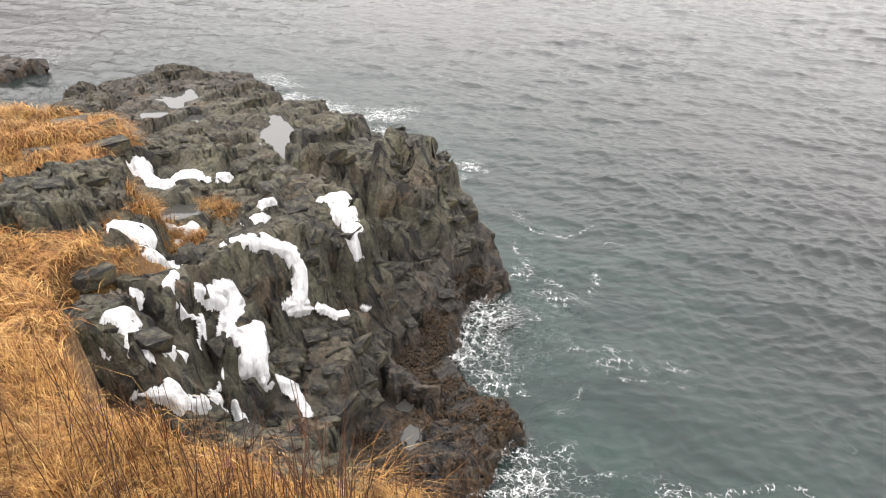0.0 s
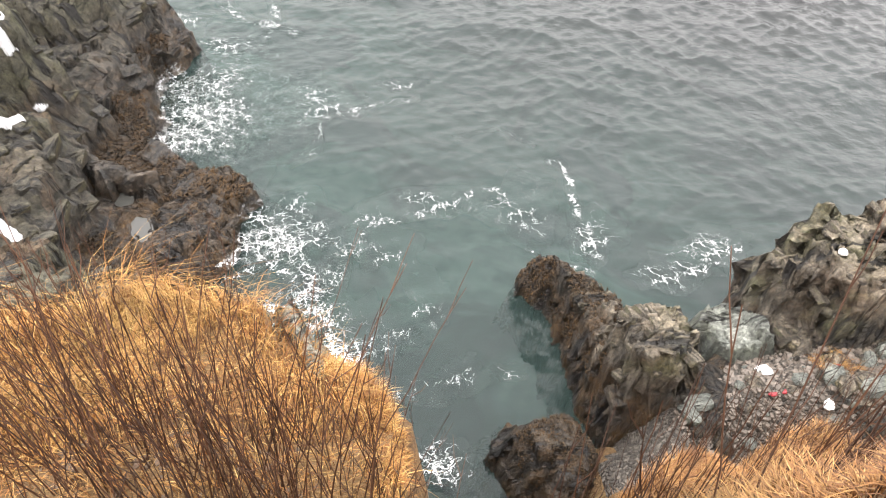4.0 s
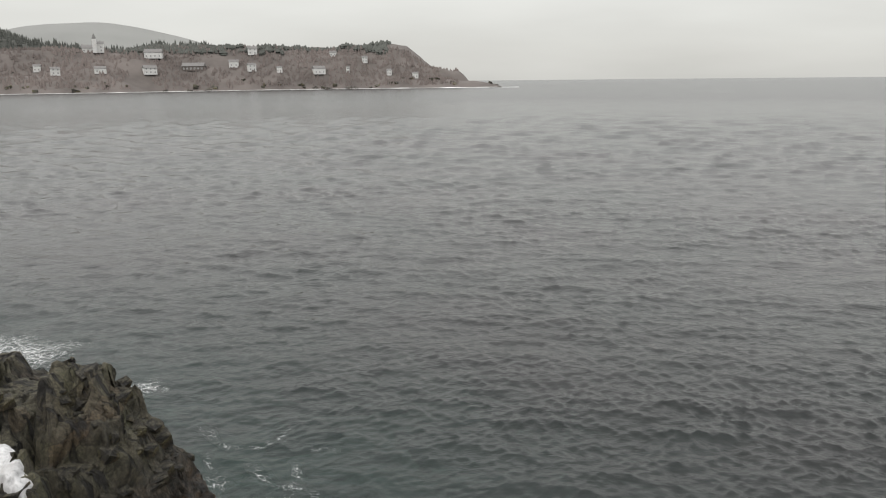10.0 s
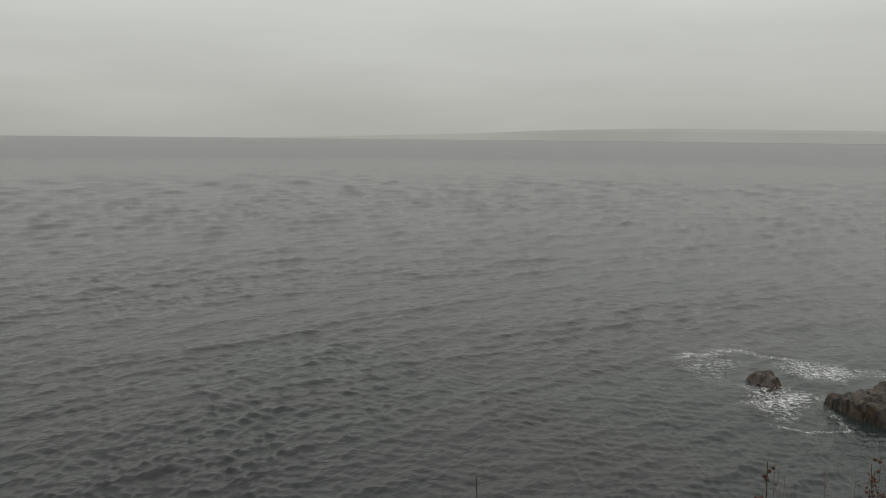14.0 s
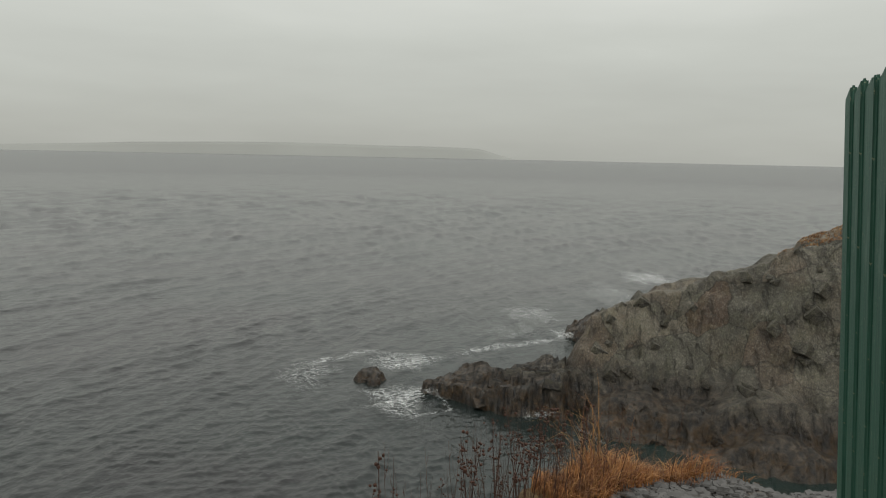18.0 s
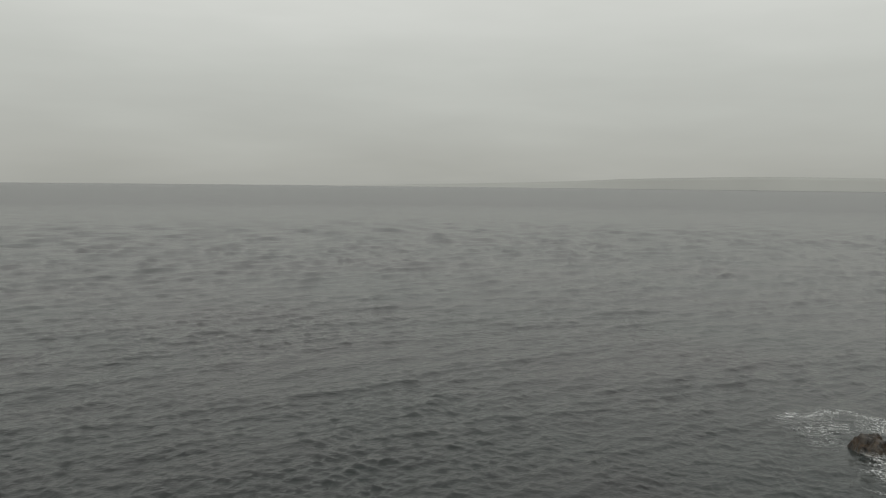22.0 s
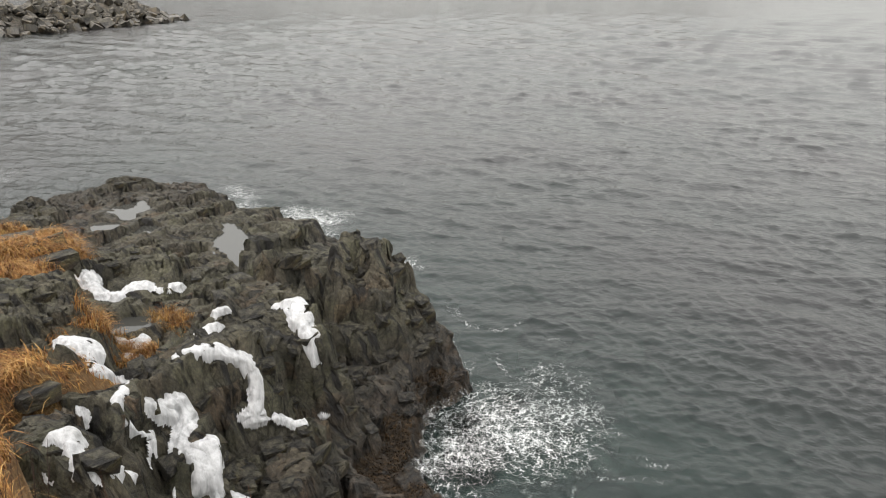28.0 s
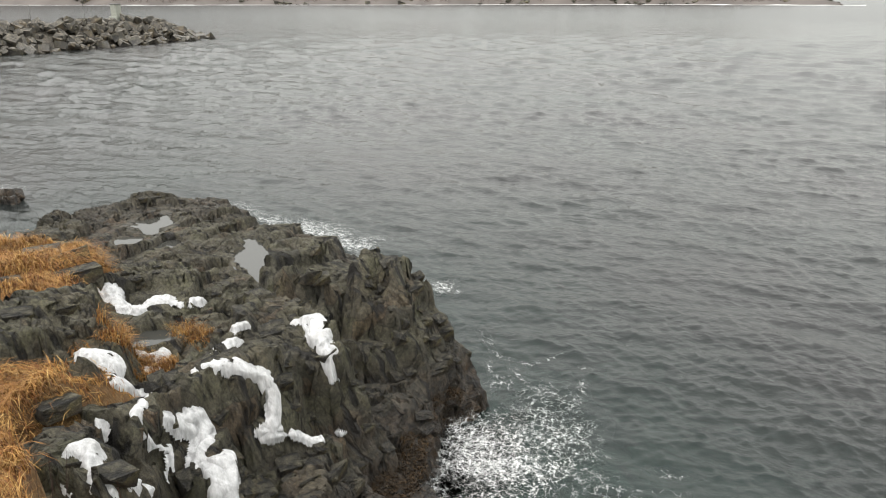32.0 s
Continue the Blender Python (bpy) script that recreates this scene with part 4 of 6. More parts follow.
ice_run((-7.39, 5.59, 4.09, 0.05), (-7.3, 5.77, 4.05, 0.11), (-7.0, 5.56, 4.0, 0.14), (-6.82, 5.44, 3.86, 0.14), (-6.7, 5.44, 3.77, 0.09))
ice_run((-6.7, 5.05, 3.39, 0.07), (-6.64, 5.23, 3.45, 0.1), (-6.46, 5.38, 3.38, 0.1), (-6.34, 5.59, 3.14, 0.07))
ice_run((-6.34, 5.71, 3.01, 0.05), (-6.7, 6.31, 2.39, 0.07), (-6.79, 6.67, 1.92, 0.05))
ice_run((-6.49, 7.57, 2.04, 0.06), (-6.28, 7.9, 1.76, 0.07), (-6.07, 7.72, 1.73, 0.05), (-5.89, 7.54, 1.57, 0.04))
ice_run((-6.79, 7.06, 1.94, 0.05), (-6.64, 6.94, 1.61, 0.06))
ice_run((-7.06, 7.12, 2.27, 0.07), (-6.91, 6.67, 2.12, 0.09))
ice_run((-8.38, 6.97, 3.58, 0.04), (-8.29, 6.79, 3.35, 0.04))
ice_run((-6.73, 5.8, 3.67, 0.04), (-7.3, 6.61, 2.87, 0.04))
ice_run((-8.71, 10.54, 3.46, 0.07), (-8.56, 10.66, 3.5, 0.07))
ice_run((-7.3, 5.35, 3.95, 0.02), (-7.09, 5.29, 3.8, 0.04))


# ---- foam ----
foams = []


def foam_patch(x, y, rx, ry, turn, dens, z=0.15, burst=False):
    z += 0.13 * burst
    rx, ry = rx * 1.2, ry * 1.2
    z += 0.009 * max(0.0, math.hypot(x, y) - 10)
    th, r = np.meshgrid(np.linspace(0, 6.2832, 49), np.linspace(0, 1, 14), indexing="xy")
    edge = 1 + fbm(np.cos(th) * 1.7 + x, np.sin(th) * 1.7 + y, 3, 61) * 0.8
    X, Y = rx * r * edge * np.cos(th), ry * r * edge * np.sin(th)
    c, s = math.cos(radians(turn)), math.sin(radians(turn))
    P = np.stack([X * c - Y * s, X * s + Y * c, 0 * X + 0.03 * np.sin(X * 2) * np.cos(Y * 2)], -1).reshape(-1, 3)
    ob = mesh_object("foam", P, grid_faces(14, 49), FOAM, True)
    ob.data.attributes.new("lather", "FLOAT", "POINT").data.foreach_set("value", (dens * (1 - r ** 2.2)).ravel().astype(np.float32))
    ob.location = (x, y, z)
    tagged(ob, "white lacy sea foam drifting on the water", "foam", "sea foam", "stuff")
    foams.append((ob, x, y, z, burst))
    return ob


def foam_line(points, width, dens, z=0.15):
    """A wandering line of foam along a wave's edge."""
    z += 0.009 * max(0.0, math.hypot(*points[0]) - 10)
    pts = [Vector((*p, 0)) for p in points]
    rows = []
    for a, b in zip(pts, pts[1:]):
        rows += [a.lerp(b, k / 8) for k in range(8)]
    rows.append(pts[-1])
    P, D = [], []
    x0, y0 = points[0]
    for i, p in enumerate(rows):
        d = (rows[min(i + 1, len(rows) - 1)] - rows[max(i - 1, 0)]).normalized()
        side = Vector((-d.y, d.x, 0))
        wob = 0.5 * width * noise.noise(Vector((i * 0.31, x0, y0)))
        w = width * (0.7 + 0.6 * noise.noise(Vector((i * 0.2, y0, x0))))
        for k in range(9):
            u = (k - 4) / 4
            q = p + side * (u * w + wob)
            P.append((q.x - x0, q.y - y0, 0.0))
            D.append(dens * (1 - u * u) * min(1, 4 * min(i, len(rows) - 1 - i) / len(rows) + 0.25))
    ob = mesh_object("foam", P, grid_faces(len(rows), 9), FOAM, True)
    ob.data.attributes.new("lather", "FLOAT", "POINT").data.foreach_set("value", np.array(D, np.float32))
    ob.location = (x0, y0, z)
    tagged(ob, "white line of foam along a breaking ripple", "foam", "sea foam", "stuff")
    foams.append((ob, x0, y0, z, False))
    return ob


foam_patch(-5.35, 13.12, 0.76, 0.95, 26, 0.75)
foam_line([(-5.28, 12.78), (-4.57, 13.37), (-4.00, 14.03), (-3.93, 14.86)], 0.28, 0.6)
foam_patch(-5.39, 15.95, 0.43, 0.42, 26, 0.8)
foam_patch(-2.62, 9.59, 0.74, 0.79, 26, 0.85)
foam_patch(-1.19, 9.79, 0.57, 0.27, 26, 0.5)
foam_patch(-16.2, 24.9, 1.9, 1.1, 150, 1.2)
foam_patch(-18.4, 25.3, 1.5, 0.8, 150, 1.2)
foam_patch(-14.6, 24.7, 1.1, 1.2, 27, 1.1)
foam_patch(-9.79, 20.9, 0.7, 0.85, 26, 0.84)
foam_patch(-12.3, 22.6, 1.2, 0.7, 150, 1.1)
foam_patch(-20.6, 26.6, 1.3, 1.0, 150, 0.84)
foam_line([(-2.87, 10.67), (-2.39, 11.25), (-2.28, 12.05), (-2.89, 12.16)], 0.18, 0.5)
foam_line([(-2.21, 13.12), (-1.79, 12.85), (-0.93, 13.10), (-0.28, 13.21)], 0.16, 0.5)
foam_line([(0.67, 12.20), (1.52, 12.61), (2.27, 12.01)], 0.13, 0.4)
foam_line([(-6.42, 17.37), (-5.64, 15.99), (-5.42, 14.85)], 0.23, 0.6)
foam_line([(-6.17, 13.37), (-5.27, 11.86), (-4.88, 11.00)], 0.14, 0.7)
foam_patch(-33.46, 24.97, 1.25, 2.07, 23, 0.7)
foam_patch(-4.99, 12.69, 0.80, 1.46, 2, 0.8625)
foam_patch(-4.24, 13.01, 0.58, 1.96, 2, 0.575)
foam_patch(-3.49, 9.65, 0.80, 0.76, 1, 0.6325)
foam_patch(-2.77, 8.90, 0.67, 0.55, 1, 0.92)
foam_patch(-3.16, 8.44, 0.42, 0.23, 1, 1.265)
foam_patch(-1.78, 7.85, 0.46, 0.75, 1, 0.69)
foam_patch(-1.16, 6.96, 0.52, 0.67, 1, 0.575)
foam_patch(-4.25, 9.07, 0.19, 0.43, 1, 1.035)
foam_line([(-2.63, 9.96), (-2.31, 9.11), (-1.81, 8.09), (-1.53, 7.17), (-0.93, 6.24), (-0.24, 5.32), (0.61, 4.66)], 0.23, 0.9775)
foam_line([(-1.04, 9.14), (-0.67, 9.64), (0.04, 9.80), (0.77, 10.34), (1.42, 10.68), (1.81, 10.22)], 0.17, 0.8625)
foam_line([(2.66, 11.20), (2.93, 10.71), (3.03, 9.94), (3.23, 9.23), (3.20, 8.43)], 0.23, 0.92)
foam_line([(1.73, 9.20), (2.28, 8.80), (2.94, 8.62)], 0.12, 0.6325)
foam_line([(3.68, 8.97), (4.39, 9.05), (4.91, 8.73), (5.14, 8.47)], 0.16, 0.69)
foam_patch(4.34, 8.39, 0.44, 0.18, 1, 0.92)
foam_patch(-0.48, 7.30, 0.53, 0.34, 1, 0.4025)
foam_patch(-0.18, 6.25, 0.59, 0.24, 1, 0.4025)
foam_patch(1.54, 6.27, 0.25, 0.14, 1, 0.575)
foam_patch(0.39, 4.82, 0.31, 0.25, 1, 0.805)
foam_line([(-1.88, 8.72), (-1.43, 9.13), (-0.96, 9.42)], 0.14, 0.575)
foam_patch(-2.63, 13.26, 0.48, 0.29, 2, 0.46)
foam_patch(-0.73, 13.74, 0.49, 0.21, 2, 0.575)
foam_patch(5.22, 9.56, 0.41, 0.30, 1, 0.575)
foam_patch(-5.55, 13.57, 0.72, 0.88, 2, 1.07812)
foam_patch(-4.21, 11.70, 0.66, 0.74, 2, 0.8625)
foam_patch(-5.13, 11.85, 0.44, 0.56, 2, 1.265)
foam_patch(-4.25, 10.37, 0.52, 0.32, 1, 0.8625)
foam_patch(-2.47, 8.84, 0.58, 0.55, 1, 1.00625)
foam_patch(-2.11, 7.61, 0.45, 0.73, 1, 1.07812)
foam_patch(-1.48, 7.62, 0.45, 0.85, 1, 0.790625)
foam_patch(-0.95, 6.54, 0.42, 0.42, 1, 1.15)
foam_patch(-0.58, 5.77, 0.32, 0.38, 1, 1.265)
foam_patch(0.08, 4.98, 0.39, 0.34, 1, 1.265)
foam_patch(-0.82, 8.61, 0.57, 0.40, 1, 0.503125)
foam_patch(0.05, 7.88, 0.37, 0.49, 1, 0.43125)
foam_patch(-1.13, 9.00, 0.39, 0.27, 1, 0.575)
foam_patch(1.98, 9.77, 0.62, 0.76, 1, 0.503125)
foam_patch(3.05, 9.37, 0.51, 0.59, 1, 0.71875)
foam_patch(3.90, 8.58, 0.59, 0.32, 1, 0.71875)
foam_patch(4.84, 8.86, 0.60, 0.34, 1, 0.790625)
foam_patch(0.24, 10.18, 0.84, 0.37, 1, 0.575)
foam_patch(0.66, 6.56, 0.43, 0.25, 1, 0.43125)
foam_patch(-4.24, 14.94, 0.76, 0.48, 2, 0.71875)
foam_line([(-4.51, 9.34), (-4.12, 8.94), (-3.77, 9.08), (-3.49, 9.65), (-2.92, 9.88)], 0.17, 0.92)
foam_line([(-3.53, 8.37), (-3.08, 8.50), (-2.64, 8.70), (-1.81, 8.09)], 0.19, 1.035)
foam_line([(-1.38, 6.54), (-0.79, 6.59), (-0.30, 7.30), (-0.08, 7.53)], 0.12, 0.69)
foam_line([(-0.51, 6.15), (0.07, 6.11), (0.49, 6.26), (0.62, 6.67)], 0.10, 0.6325)
foam_line([(4.93, 9.62), (5.35, 9.28), (5.70, 9.42)], 0.12, 0.805)
foam_line([(-1.09, 8.48), (-0.94, 9.14), (-0.67, 9.57)], 0.12, 0.805)
foam_patch(26.88, 7.91, 1.73, 1.82, -74, 1.3)
foam_patch(29.16, 11.83, 1.31, 2.65, -73, 0.87)
foam_patch(31.48, 8.50, 1.51, 1.29, -73, 1.3)
foam_line([(29.20, 13.13), (30.75, 12.47), (32.51, 11.51), (32.66, 9.37), (32.96, 6.76)], 0.8, 1.0)
foam_line([(32.69, 6.71), (34.84, 4.96), (36.14, 3.20), (38.02, 1.95)], 1.0, 1.1)
foam_patch(43.10, 4.05, 1.67, 2.92, -72, 1.015)
foam_patch(51.58, 0.51, 2.38, 4.10, -71, 0.7975)
foam_patch(59.32, -3.18, 2.27, 3.48, -70, 1.3)
foam_patch(26.62, 2.06, 0.83, 0.61, -74, 0.87)
foam_line([(28.17, 7.13), (25.89, 5.69), (24.88, 6.69), (24.82, 8.35)], 0.28, 1.015)
foam_patch(38.26, 1.97, 0.59, 1.23, -73, 1.3)
foam_line([(49.94, 8.39), (49.16, 9.42), (51.16, 7.42)], 0.38, 0.58)
foam_patch(38.57, 4.92, 1.50, 2.09, -72, 0.725)
foam_line([(26.03, 1.02), (24.69, 0.02), (24.35, -0.53)], 0.23, 0.725)
foam_patch(-4.15, 13.46, 1.16, 1.87, 23, 1.2, burst=True)
foam_patch(-3.24, 14.80, 1.03, 2.09, 23, 0.72, burst=True)
foam_line([(-5.28, 17.16), (-4.59, 16.16), (-3.80, 15.91), (-2.82, 15.23)], 0.27, 0.6)
foam_line([(-3.92, 18.08), (-3.15, 18.06)], 0.24, 0.6)
foam_patch(-9.36, 21.48, 0.57, 0.72, 23, 1.08)
foam_patch(-13.6, 23.9, 0.9, 0.6, 150, 1.0)
foam_patch(-20.4, 27.2, 1.5, 0.7, 150, 0.8)
foam_patch(-3.36, 13.35, 1.67, 1.30, 23, 1.08, burst=True)
foam_patch(-4.54, 12.43, 0.70, 0.80, 23, 1.3, burst=True)
foam_patch(-2.03, 13.28, 0.81, 0.59, 23, 0.6)
foam_line([(-7.20, 19.02), (-5.98, 17.57), (-5.03, 17.61), (-4.31, 19.02)], 0.24, 0.72)
foam_line([(-3.71, 14.60), (-3.42, 16.07), (-3.82, 17.11)], 0.22, 0.72)



# ---- dry grass ----
def grass_material(name, stops, scale=0.9):
    n = Nodes(name)
    col = n.ramp(n.random(True), *stops)
    patch = n.noise(scale, None, 4)
    col = n.mix(n.grade(patch, 0.52, 0.68, 0, 0.5), col, (0.26, 0.115, 0.032))
    col = n.mix(n.grade(n.noise(scale * 0.6, None, 4), 0.56, 0.68, 0, 0.3), col, (0.24, 0.19, 0.06))
    strand = n.noise(scale * 5, None, 4, 0.6)
    col = n.mix(1.0, col, n.ramp(strand, (0.36, (0.45, 0.4, 0.35)), (0.5, (1.0, 0.98, 0.95)), (0.64, (1.35, 1.4, 1.5))), "MULTIPLY")
    n.done(col, 0.75)
    n.bsdf.inputs["Subsurface Weight"].default_value = 0.0
    return n.mat


GRASS_RUST = grass_material("rust_dry_grass", ((0.0, (0.09, 0.028, 0.009)), (0.35, (0.20, 0.070, 0.016)), (0.7, (0.29, 0.12, 0.03)), (1.0, (0.38, 0.21, 0.075))))
GRASS_BROWN = grass_material("brown_dry_grass", ((0.0, (0.07, 0.028, 0.010)), (0.35, (0.16, 0.066, 0.018)), (0.7, (0.24, 0.115, 0.032)), (1.0, (0.36, 0.22, 0.085))))
GRASS = grass_material("dry_grass", ((0.0, (0.12, 0.04, 0.009)), (0.35, (0.25, 0.10, 0.018)), (0.7, (0.34, 0.18, 0.044)), (1.0, (0.48, 0.315, 0.11))))


def grass_field(name, count, pick, length, width, rs, label, lean=(0.3, -0.5), height=ground_height, material=None, category="grass", flat=0.0):
    """Arching blades: pick() gives the root places."""
    x, y = pick(rs, count)
    z = height(x, y)
    e = 0.15
    slope = np.hypot(height(x + e, y) - z, height(x, y + e) - z) / e
    ok = slope < 6
    x, y, z = x[ok], y[ok], z[ok]
    n = len(x)
    tuft = np.clip(0.75 + fbm(x * 2.1, y * 2.1, 2, 71) * 0.9, 0.3, 1.4)
    L = rs.uniform(*length, n) * tuft
    swirl = fbm(x * 0.8, y * 0.8, 2, 72) * 4.5
    a = math.atan2(lean[1], lean[0]) + swirl + rs.normal(0, 0.75, n)
    dx, dy = np.cos(a), np.sin(a)
    bend = rs.uniform(0.25, 1.0, n) + flat
    w = rs.uniform(*width, n)
    sx, sy = -dy * w, dx * w
    base = np.stack([x, y, z - 0.03], -1)
    d = np.stack([dx, dy, 0 * dx], -1)
    up = np.array([0, 0, 1.0])
    side = np.stack([sx, sy, 0 * sx], -1)
    m1 = base + d * (L * 0.18 * bend)[:, None] + up * (L * 0.45)[:, None]
    m2 = base + d * (L * 0.5 * bend)[:, None] + up * (L * (0.78 - 0.22 * bend))[:, None]
    tip = base + d * (L * (0.55 + 0.4 * bend))[:, None] + up * (L * (1.02 - 0.62 * bend))[:, None]
    V = np.stack([base - side, base + side, m1 - side * 0.9, m1 + side * 0.9, m2 - side * 0.6, m2 + side * 0.6, tip], 1).reshape(-1, 3)
    o = (np.arange(n) * 7)[:, None]
    quads = np.concatenate([o + np.array([0, 1, 3, 2]), o + np.array([2, 3, 5, 4])])
    faces = quads.tolist() + (o + np.array([4, 5, 6])).tolist()
    return tagged(mesh_object(name, V, faces, material or GRASS), label, category, kind="stuff")


def pick_in(forms, box, margin=0.2, skip=None, thin=0.0):
    def pick(rs, count):
        xs, ys = [], []
        total = 0
        while total < count:
            x, y = rs.uniform(box[0], box[1], count), rs.uniform(box[2], box[3], count)
            ok = np.min([outside(x, y, f[2]) for f in forms], axis=0) < margin
            if thin:
                ok &= value_noise(x * 0.9, y * 0.9, 81) > -0.5 + thin
            if skip is not None:
                ok &= skip(x, y)
            xs.append(x[ok]); ys.append(y[ok])
            total += ok.sum()
        return np.concatenate(xs)[:count], np.concatenate(ys)[:count]
    return pick


rs = np.random.RandomState(12)
bare = lambda x, y: headland_height(x, y) < ground_height(x, y) + 0.05
litter = lambda x, y: ~((np.hypot((x + 1.5) / 1.2, (y - 2.3) / 0.8) < 1) & (rs.uniform(0, 1, x.shape) < 0.8))
grass_field("bank_grass", 54000, pick_in([GROUND_FORMS[1]], (-8.5, 0.5, 0.6, 5.9), 0.02, skip=lambda x, y: bare(x, y) & litter(x, y)), (0.18, 0.42), (0.0022, 0.0045), rs, "matted orange dry grass on the steep bank", (0.1, -0.6))
grass_field("side_bank_grass", 42000, pick_in([GROUND_FORMS[2]], (0.5, 6, 0.9, 5.2), skip=lambda x, y: (y > 0.55 + 0.2 * x)), (0.1, 0.27), (0.0022, 0.0045), rs, "brownish dry grass above the cove beach", (0.2, 0.5), material=GRASS_BROWN)
rim = lambda form, lo: (lambda x, y: outside(x, y, form[2]) > lo)
grass_field("bank_edge_grass", 16000, pick_in([GROUND_FORMS[1]], (-3.2, 0.6, 0.8, 5.9), 0.16, skip=lambda x, y: bare(x, y) & rim(GROUND_FORMS[1], -0.15)(x, y)), (0.08, 0.2), (0.002, 0.004), rs, "short dry grass hanging over the bank's edge", (0.6, 0.3))
grass_field("side_edge_grass", 14000, pick_in([GROUND_FORMS[2]], (0.2, 6.2, 0.9, 5.4), 0.16, skip=lambda x, y: (y > 0.55 + 0.2 * x) & rim(GROUND_FORMS[2], -0.1)(x, y)), (0.08, 0.2), (0.002, 0.004), rs, "short brown grass over the cove bank's edge", (0.0, 0.6), material=GRASS_BROWN)
grass_field("tall_bank_grass", 2600, pick_in([GROUND_FORMS[1]], (-6.5, 0.3, 2.2, 5.9), -0.2, skip=bare), (0.4, 0.75), (0.0016, 0.003), rs, "tall thin blond grass stalks on the bank", (0.3, 0.1))
grass_field("rim_stalks", 1500, pick_in([(0, 0, [(-0.9, 3.9), (-1.4, 4.75), (-2.45, 4.75), (-3.14, 4.55), (-3.82, 4.05), (-5.2, 3.75), (-5.2, 3.2), (-3.8, 3.5), (-3.1, 4.0), (-2.4, 4.2), (-1.5, 4.1)])], (-5.4, -0.6, 3.0, 5.0), 0.05, skip=bare), (0.5, 1.0), (0.002, 0.0036), rs, "tall golden grass stalks along the bank's rim", (0.2, 0.1))
grass_field("beach_tufts", 420, pick_in([(0, 0, [(5.2, 5.9), (5.5, 6.0), (5.6, 5.6), (5.3, 5.5)])], (5.0, 5.8, 5.3, 6.2), 0.05), (0.15, 0.4), (0.002, 0.004), rs, "rust-orange grass tufts at the back of the beach", (0.2, -0.3))
grass_field("headland_grass", 60000, pick_in([GROUND_FORMS[3], GROUND_FORMS[1]], (-20, -5.8, 4, 14), 0.7, skip=bare, thin=0.02), (0.22, 0.6), (0.004, 0.008), rs, "long golden dry grass draped over the headland", (0.6, -0.6), flat=0.4)
grass_field("ledge_tufts", 2600, pick_in([(0, 0, [(-9.6, 8.4), (-9.0, 8.8), (-9.3, 9.3), (-9.9, 8.9)]), (0, 0, [(-9.7, 10.0), (-9.3, 10.1), (-9.4, 10.4), (-9.8, 10.4)])], (-10, -8.5, 8, 10.6)), (0.2, 0.4), (0.003, 0.006), rs, "orange grass tufts on the rock ledge", (0.6, -0.6), headland_height)
grass_field("tall_shelf_grass", 90, pick_in([(0, 0, [(5.6, 0.2), (6.0, 0.1), (6.3, -0.5), (5.9, -0.2)])], (5.3, 6.6, -0.8, 0.5), 0.1), (0.5, 0.95), (0.0014, 0.0024), rs, "few tall blond grass stalks at the cliff edge", (0.3, 0.2))
grass_field("shelf_grass", 7500, pick_in([(0, 0, [(5.5, 0.3), (5.75, 0.25), (6.0, 0.2), (6.5, -0.7), (6.3, -0.8), (5.9, -0.3), (5.4, 0.1)])], (5.0, 6.9, -1.6, 1.2), thin=0.3), (0.14, 0.36), (0.002, 0.004), rs, "rust-orange dry grass at the gravel edge", (0.7, -0.2), material=GRASS_RUST)


# ---- seaweed ----
def weed_material():
    n = Nodes("brown_seaweed")
    col = n.ramp(n.random(True), (0.0, (0.010, 0.007, 0.004)), (0.5, (0.024, 0.014, 0.005)), (1.0, (0.072, 0.038, 0.011)))
    return n.done(col, 0.85)


WEED = weed_material()
lump_h = lambda x, y: rock_height(x, y, LUMP_FORMS, 118, 0.5, 14)
grass_field("cove_seaweed", 5200, pick_in([COVE_FORMS[0]], (1.2, 3.0, 5.9, 8.4), skip=lambda x, y: (cove_h(x, y) > 0.05) & (cove_h(x, y) < 1.35)), (0.03, 0.09), (0.006, 0.014), rs, "brown bladder seaweed hanging on the rock spine", (0.0, 0.2), cove_h, WEED, "seaweed")
grass_field("lump_seaweed", 3800, pick_in([LUMP_FORMS[0]], (1.0, 2.3, 4.1, 5.5), skip=lambda x, y: lump_h(x, y) > 0.05), (0.03, 0.09), (0.006, 0.014), rs, "brown seaweed covering the small rock", (0.0, 0.2), lump_h, WEED, "seaweed")
grass_field("headland_seaweed", 15000, pick_in([HEADLAND_FORMS[5], HEADLAND_FORMS[8], HEADLAND_FORMS[9], HEADLAND_FORMS[10]], (-7.5, -3, 6.2, 14.6), skip=lambda x, y: (headland_height(x, y) > 0.05) & (headland_height(x, y) < 0.95) & (value_noise(x * 1.1, y * 1.1, 83) > -0.12)), (0.06, 0.18), (0.008, 0.018), rs, "rust-brown seaweed along the headland's waterline", (0.5, 0.0), headland_height, WEED, "seaweed")


# ---- bare shrubs ----
def twig_material():
    n = Nodes("red_brown_twig")
    col = n.mix(n.random(), (0.028, 0.012, 0.007), (0.095, 0.040, 0.018))
    return n.done(col, 0.7)


TWIG = twig_material()
SEED = plain("dry_seed_heads", (0.062, 0.027, 0.017), 0.9, 30, 0.4)


